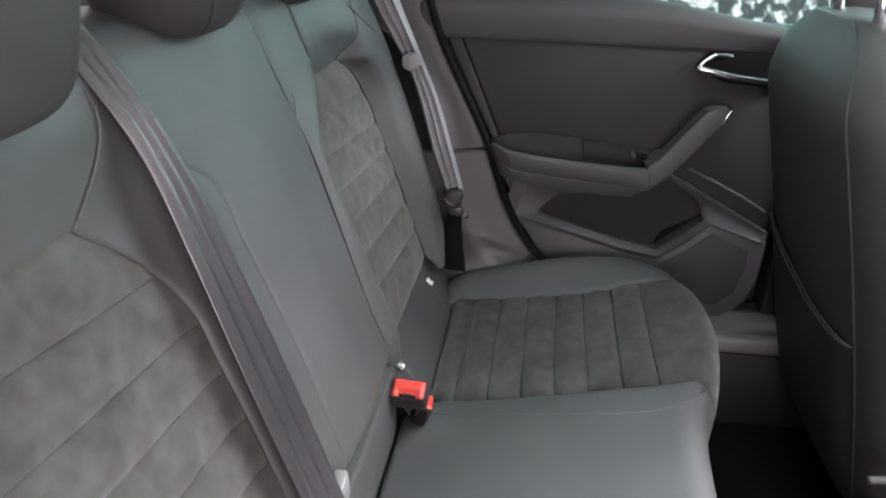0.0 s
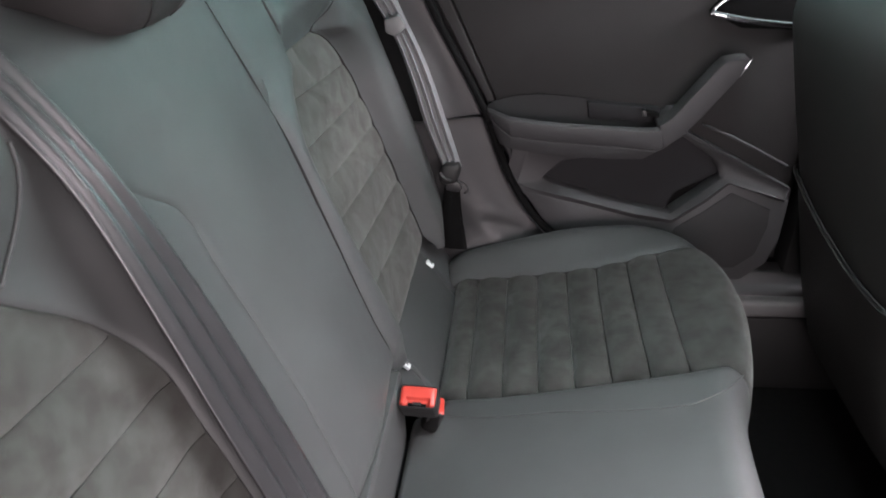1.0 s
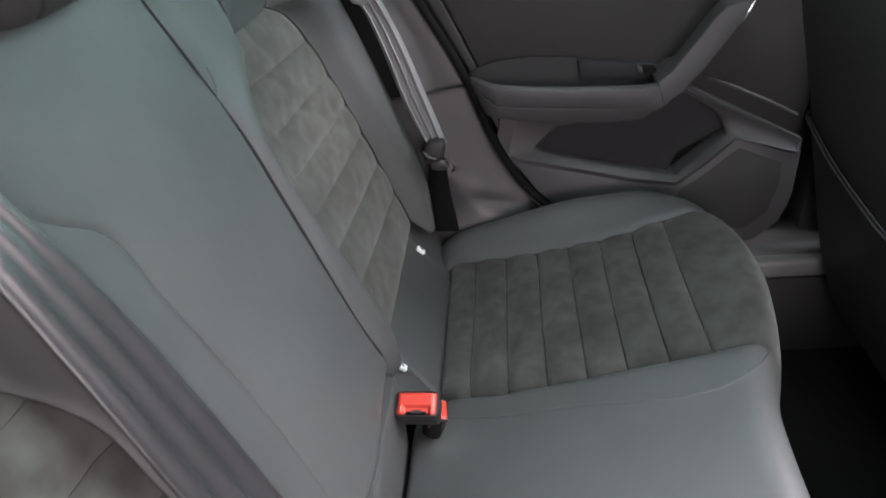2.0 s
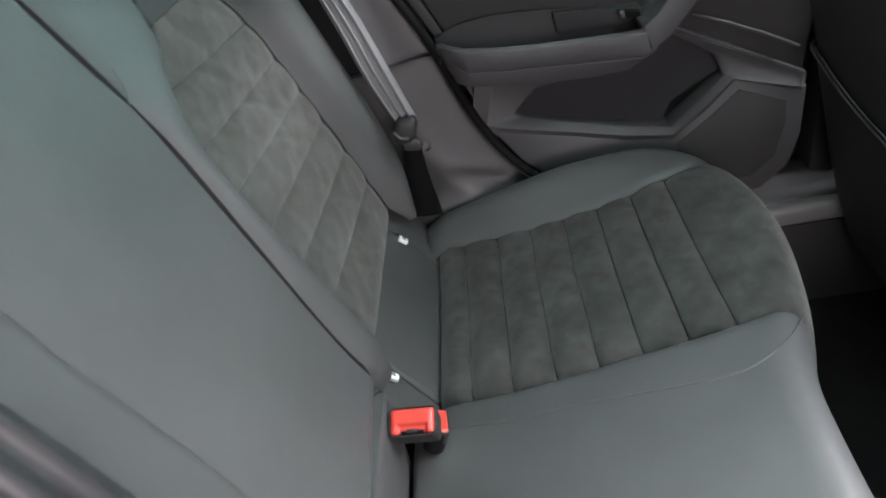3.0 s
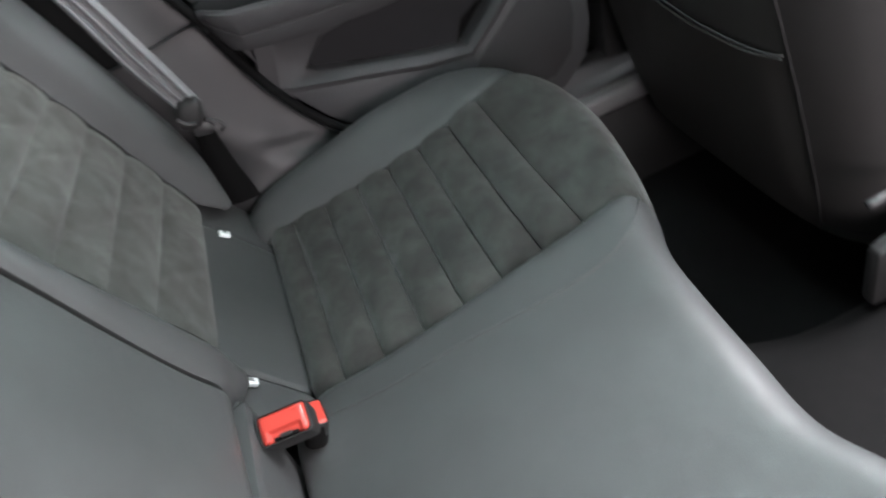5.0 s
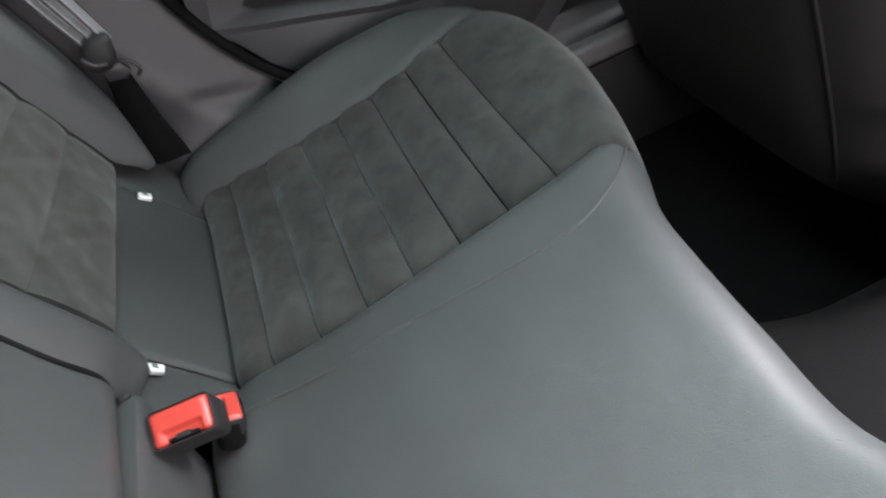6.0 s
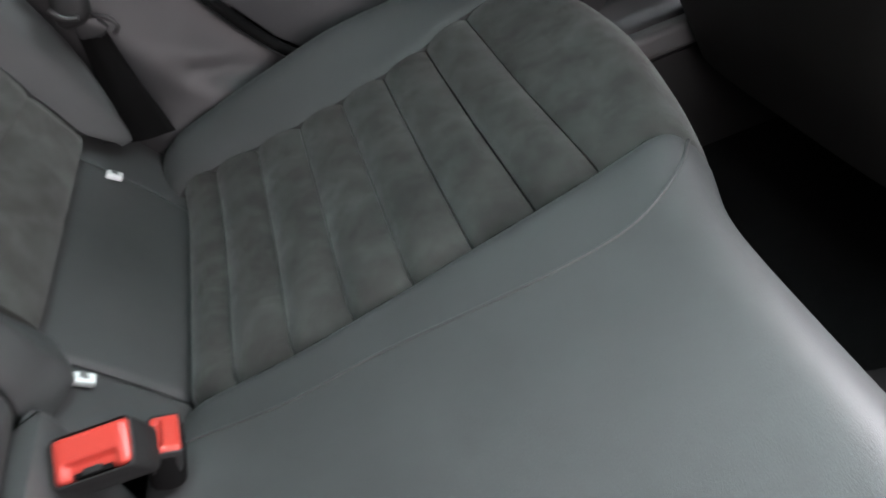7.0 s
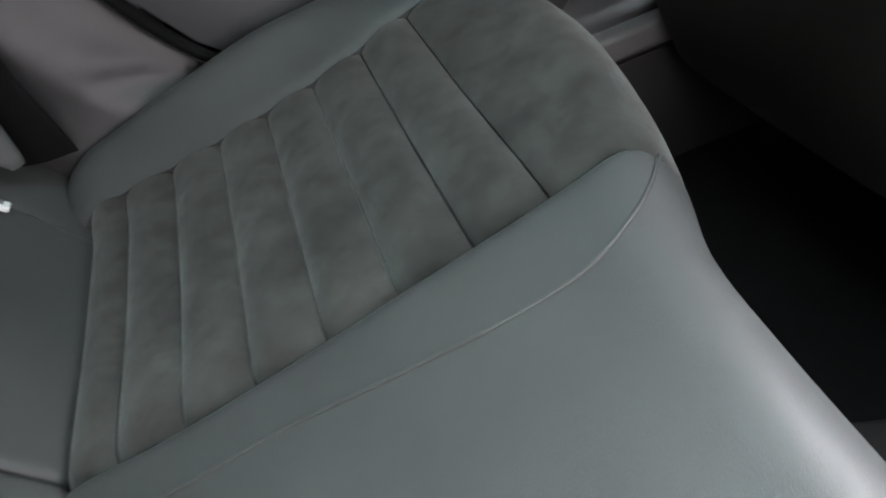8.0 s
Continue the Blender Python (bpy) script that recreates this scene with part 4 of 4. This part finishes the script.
def buckle(at, rz, rx, label, size=1.0, boot=False):
    ob = thing("belt_buckle", label, "belt buckle", group="belt buckles")
    rings = [(0.0100, 0.0050, -0.085), (0.0105, 0.0055, -0.044), (0.0200, 0.0112, -0.037), (0.0232, 0.0138, -0.032), (0.0246, 0.0148, -0.014), (0.0248, 0.0150, -0.004), (0.0246, 0.0148, -0.001), (0.0240, 0.0142, 0.0004), (0.0234, 0.0136, -0.0004), (0.0231, 0.0133, -0.006)]
    verts, faces = [], []
    for w, d, z in rings:
        verts += [(x, y + (0.007 if z < -0.04 and not boot else 0), z) for x, y in rounded(w, d, min(0.005, 0.8 * d))]
    n = len(verts) // len(rings)
    for j in range(len(rings) - 1):
        faces += [(j * n + i, j * n + (i + 1) % n, (j + 1) * n + (i + 1) % n, (j + 1) * n + i) for i in range(n)]
    faces.append(tuple(range(n))[::-1])
    faces.append(tuple(range(len(verts) - n, len(verts))))
    mesh_part("housing", verts, faces, DARK, ob, "black plastic buckle housing")
    # black ring painted in for the shaded opening in the cushion
    if boot:
        slab("boot", [(1.04 * x, 1.15 * y) for x, y in rounded(0.0248, 0.0150, 0.013)], "z", -0.050, -0.006, RUBBER_AND_SHADE, ob, "black ring standing in for the shaded opening round the buckle", bevel=0.004, segments=3)
    us, vs = np.linspace(-1, 1, 45), np.linspace(-1, 1, 33)
    U, V = np.meshgrid(us, vs, indexing="ij")
    x, y = 0.0228 * U, 0.0130 * V
    z = 0.0035 - 0.0045 * np.abs(U) ** 12 - 0.0045 * np.abs(V) ** 12 - 0.0015 * (1 - V) / 2
    scoop = smooth(0.72, 0.60, np.abs(U)) * smooth(-0.15, -0.40, V)
    z = z - 0.0045 * scoop
    idx = np.arange(U.size).reshape(U.shape)
    f = np.stack([idx[:-1, :-1], idx[1:, :-1], idx[1:, 1:], idx[:-1, 1:]], -1).reshape(-1, 4)
    button = mesh_part("button", np.stack([x, y, z], -1).reshape(-1, 3).tolist(), f.tolist(), RED, ob, "red release button")
    slab("slot", [(-0.0115, -0.0124), (0.0115, -0.0124), (0.0115, -0.0092), (-0.0115, -0.0092)], "z", -0.010, -0.0006, RUBBER_AND_SHADE, button, bevel=0.0006)
    slab("latch", [(-0.0055, -0.0116), (0.0055, -0.0116), (0.0055, -0.0080), (-0.0055, -0.0080)], "z", -0.010, 0.0006, DARK, button, bevel=0.0006)
    ob.matrix_world = pose(*at, rx, 0, rz) @ Matrix.Diagonal((size, size, size, 1))
    return ob


buckle((-0.162, 0.684, 0.367), -4, 26, "red-topped black seat belt buckle standing in the bench gap", 1.0)
buckle((-0.143, 0.721, 0.322), -85, -25, "red-topped black seat belt buckle tucked beside another", 0.68, True)

for y in (0.783, 1.061):
    tag = thing("anchor_tag", "small white child-seat anchor tag on the seat seam", "tag", group="anchor tags")
    slab("label", [(-0.0048, -0.0075), (0.0048, -0.0075), (0.0048, 0.0075), (-0.0048, 0.0075)], "x", -0.003, 0.003, WHITE, tag, bevel=0.0015)
    slab("mark", [(-0.002, -0.003), (0.0045, -0.001), (0.0045, 0.003), (-0.001, 0.003)], "x", 0.0028, 0.0034, GREYPLASTIC, tag, bevel=0)
    tag.matrix_world = pose(-0.1945, y - 0.001, 0.338, 0, -48, 0)

# ---- far front seat ----
fs = thing("front_seat", "dark leather front car seat with map pocket", "car seat", at=(0.5, 0.915, 0.0))
FX = tab((0.16, 0.468), (0.21, 0.456), (0.446, 0.404), (0.65, 0.355), (0.78, 0.328), (0.86, 0.325))
FAR = tab((0.16, 1.176), (0.25, 1.188), (0.446, 1.180), (0.65, 1.168), (0.75, 1.150), (0.806, 1.10), (0.838, 1.02))
NEAR = tab((0.16, 0.700), (0.25, 0.684), (0.50, 0.680), (0.65, 0.690), (0.75, 0.715), (0.806, 0.76), (0.838, 0.83))
FZ = np.concatenate([np.linspace(0.17, 0.75, 28), np.linspace(0.762, 0.838, 10)])


def front_ring(z, a):
    """A point on the front seat's back at the height z; a runs round it."""
    depth = 0.085 - 0.050 * float(smooth(0.74, 0.86, z))
    cx = float(FX(z)) + depth + 0.035 * float(smooth(0.72, 0.86, z))
    c, q = math.cos(a), math.sin(a)
    yc = 0.93
    if q > 0:
        y, k = yc + (float(FAR(z)) - yc) * q ** 0.40, 0.45
    else:
        y, k = yc - (yc - float(NEAR(z))) * (-q) ** 0.58, 0.62
    return (cx + depth * math.copysign(abs(c) ** k, c), y, z)


def front_back():
    nu = 64
    verts = [front_ring(z, 2 * math.pi * i / nu) for z in FZ for i in range(nu)]
    faces, panel = [], []
    for j in range(len(FZ) - 1):
        for i in range(nu):
            a, b = j * nu + i, j * nu + (i + 1) % nu
            (panel if 18 <= i < 38 else faces).append((a, b, b + nu, a + nu))
    faces.append(tuple(range(nu))[::-1])
    faces.append(tuple(range(len(verts) - nu, len(verts))))
    used = sorted({k for f in panel for k in f})
    at = {k: i for i, k in enumerate(used)}
    return (verts, faces), ([verts[k] for k in used], [tuple(at[k] for k in f) for f in panel])


sides, panel = front_back()
mesh_part("backrest", *sides, SHADELEATHER, fs)
mesh_part("back_panel", *panel, BACKPANEL, fs, "black back panel of the seat")
tube("side_seam", [front_ring(z, math.radians(213.8)) for z in FZ], 0.0022, DARK, fs)
POCKET = tab((0.70, 0.455), (0.758, 0.442), (0.88, 0.437), (1.016, 0.456), (1.10, 0.480))


def pocket_point(z, a, out):
    x, y, z = front_ring(z, a)
    return (x + out * math.cos(a), y + out * math.sin(a) * 0.5, z)


def map_pocket(u, v):
    a = np.radians(122 + v * 90)
    top = POCKET(np.vectorize(lambda k: front_ring(0.44, k)[1])(a))
    z = 0.175 + u * (top - 0.175)
    out = 0.0045 * smooth(0.0, 0.4, u) * smooth(0.0, 0.15, v) * smooth(1.0, 0.85, v)
    return np.vectorize(pocket_point)(z, a, out)


padded("map_pocket", map_pocket, 0.24, 0.45, BACKPANEL, fs, "black map pocket on the seat's back", depth=0.003, width=0.004, dips=(0, 1, 0, 0), skirt=0.003)
mouth = [front_ring(0.44, math.radians(k)) for k in range(122, 213, 3)]
tube("pocket_piping", [pocket_point(float(POCKET(m[1])), math.radians(k), 0.0045 * float(smooth(120, 132, k) * smooth(214, 206, k))) for m, k in list(zip(mouth, range(122, 213, 3)))[7:]], 0.0015, LEATHER, fs, "piping along the pocket's mouth")
pillow("cushion", (0.72, 0.915, 0.25), (0.26, 0.25, 0.085), LEATHER, fs, power=4)
slab("seat_base", [(0.60, 0.02), (0.95, 0.02), (0.95, 0.18), (0.60, 0.18)], "y", 0.72, 1.10, DARK, fs, "dark seat rails and base", bevel=0.01)
slab("side_cover", [(0.44, 0.16), (0.80, 0.14), (0.80, 0.24), (0.50, 0.26), (0.44, 0.24)], "y", 0.645, 0.665, DARK, fs, bevel=0.006)
tube("recline_lever", spline([(0.424, 0.652, 0.314), (0.44, 0.650, 0.318), (0.47, 0.650, 0.319)], 8), 0.006, TRIM, fs, "grey recline lever")
for y in (0.844, 0.987):
    tube("post", [(0.386, y, 0.80), (0.380, y, 0.93)], 0.0075, CHROME, fs, "chrome headrest post")
    tube("post_collar", [(0.383, y, 0.822), (0.382, y, 0.838)], 0.013, DARK, fs)
pillow("headrest", (0.385, 0.915, 0.99), (0.05, 0.13, 0.08), LEATHER, fs, power=3.5)

# hall seen through the window: dark wall with lamps
lamps = bpy.data.materials.new("hall_lamps")
lamps.use_nodes = True
lt = lamps.node_tree
vor = lt.nodes.new("ShaderNodeTexNoise")
vor.inputs["Scale"].default_value, vor.inputs["Detail"].default_value = 8.0, 4.0
lco = lt.nodes.new("ShaderNodeTexCoord")
lt.links.new(lco.outputs["Object"], vor.inputs["Vector"])
lr = lt.nodes.new("ShaderNodeValToRGB")
lr.color_ramp.elements[0].position, lr.color_ramp.elements[1].position = 0.50, 0.70
lr.color_ramp.elements[0].color, lr.color_ramp.elements[1].color = (0.05, 0.06, 0.06, 1), (1.0, 1.0, 1.0, 1)
lt.links.new(vor.outputs["Fac"], lr.inputs["Fac"])
lb = lt.nodes["Principled BSDF"]
lb.inputs["Base Color"].default_value = (0.05, 0.05, 0.05, 1)
lt.links.new(lr.outputs["Color"], lb.inputs["Emission Color"])
lb.inputs["Emission Strength"].default_value = 2.2
# unseen glowing panels, added so that the door's top roll reflects them
panel_glow = bpy.data.materials.new("added_glow_panels")
panel_glow.use_nodes = True
panel_glow.node_tree.nodes["Principled BSDF"].inputs["Emission Color"].default_value = (1.0, 1.0, 1.0, 1)
panel_glow.node_tree.nodes["Principled BSDF"].inputs["Emission Strength"].default_value = 5.0
for at in (-6.0, 0.0, 6.0):
    tagged(slab("glow_panel", [(at - 2.4, 2.6), (at + 2.4, 2.6), (at + 2.4, 4.4), (at - 2.4, 4.4)], "y", 8.80, 8.95, panel_glow, None, bevel=0.02), "long glowing panel added out of view for reflections", "lamp", group="hall lamps", kind="structure")
hall = tagged(slab("backdrop", [(-12, -0.35), (14, -0.35), (14, 7), (-12, 7)], "y", 9.0, 9.1, lamps, None, bevel=0), "far wall of the hall with lamps", "backdrop", kind="structure")
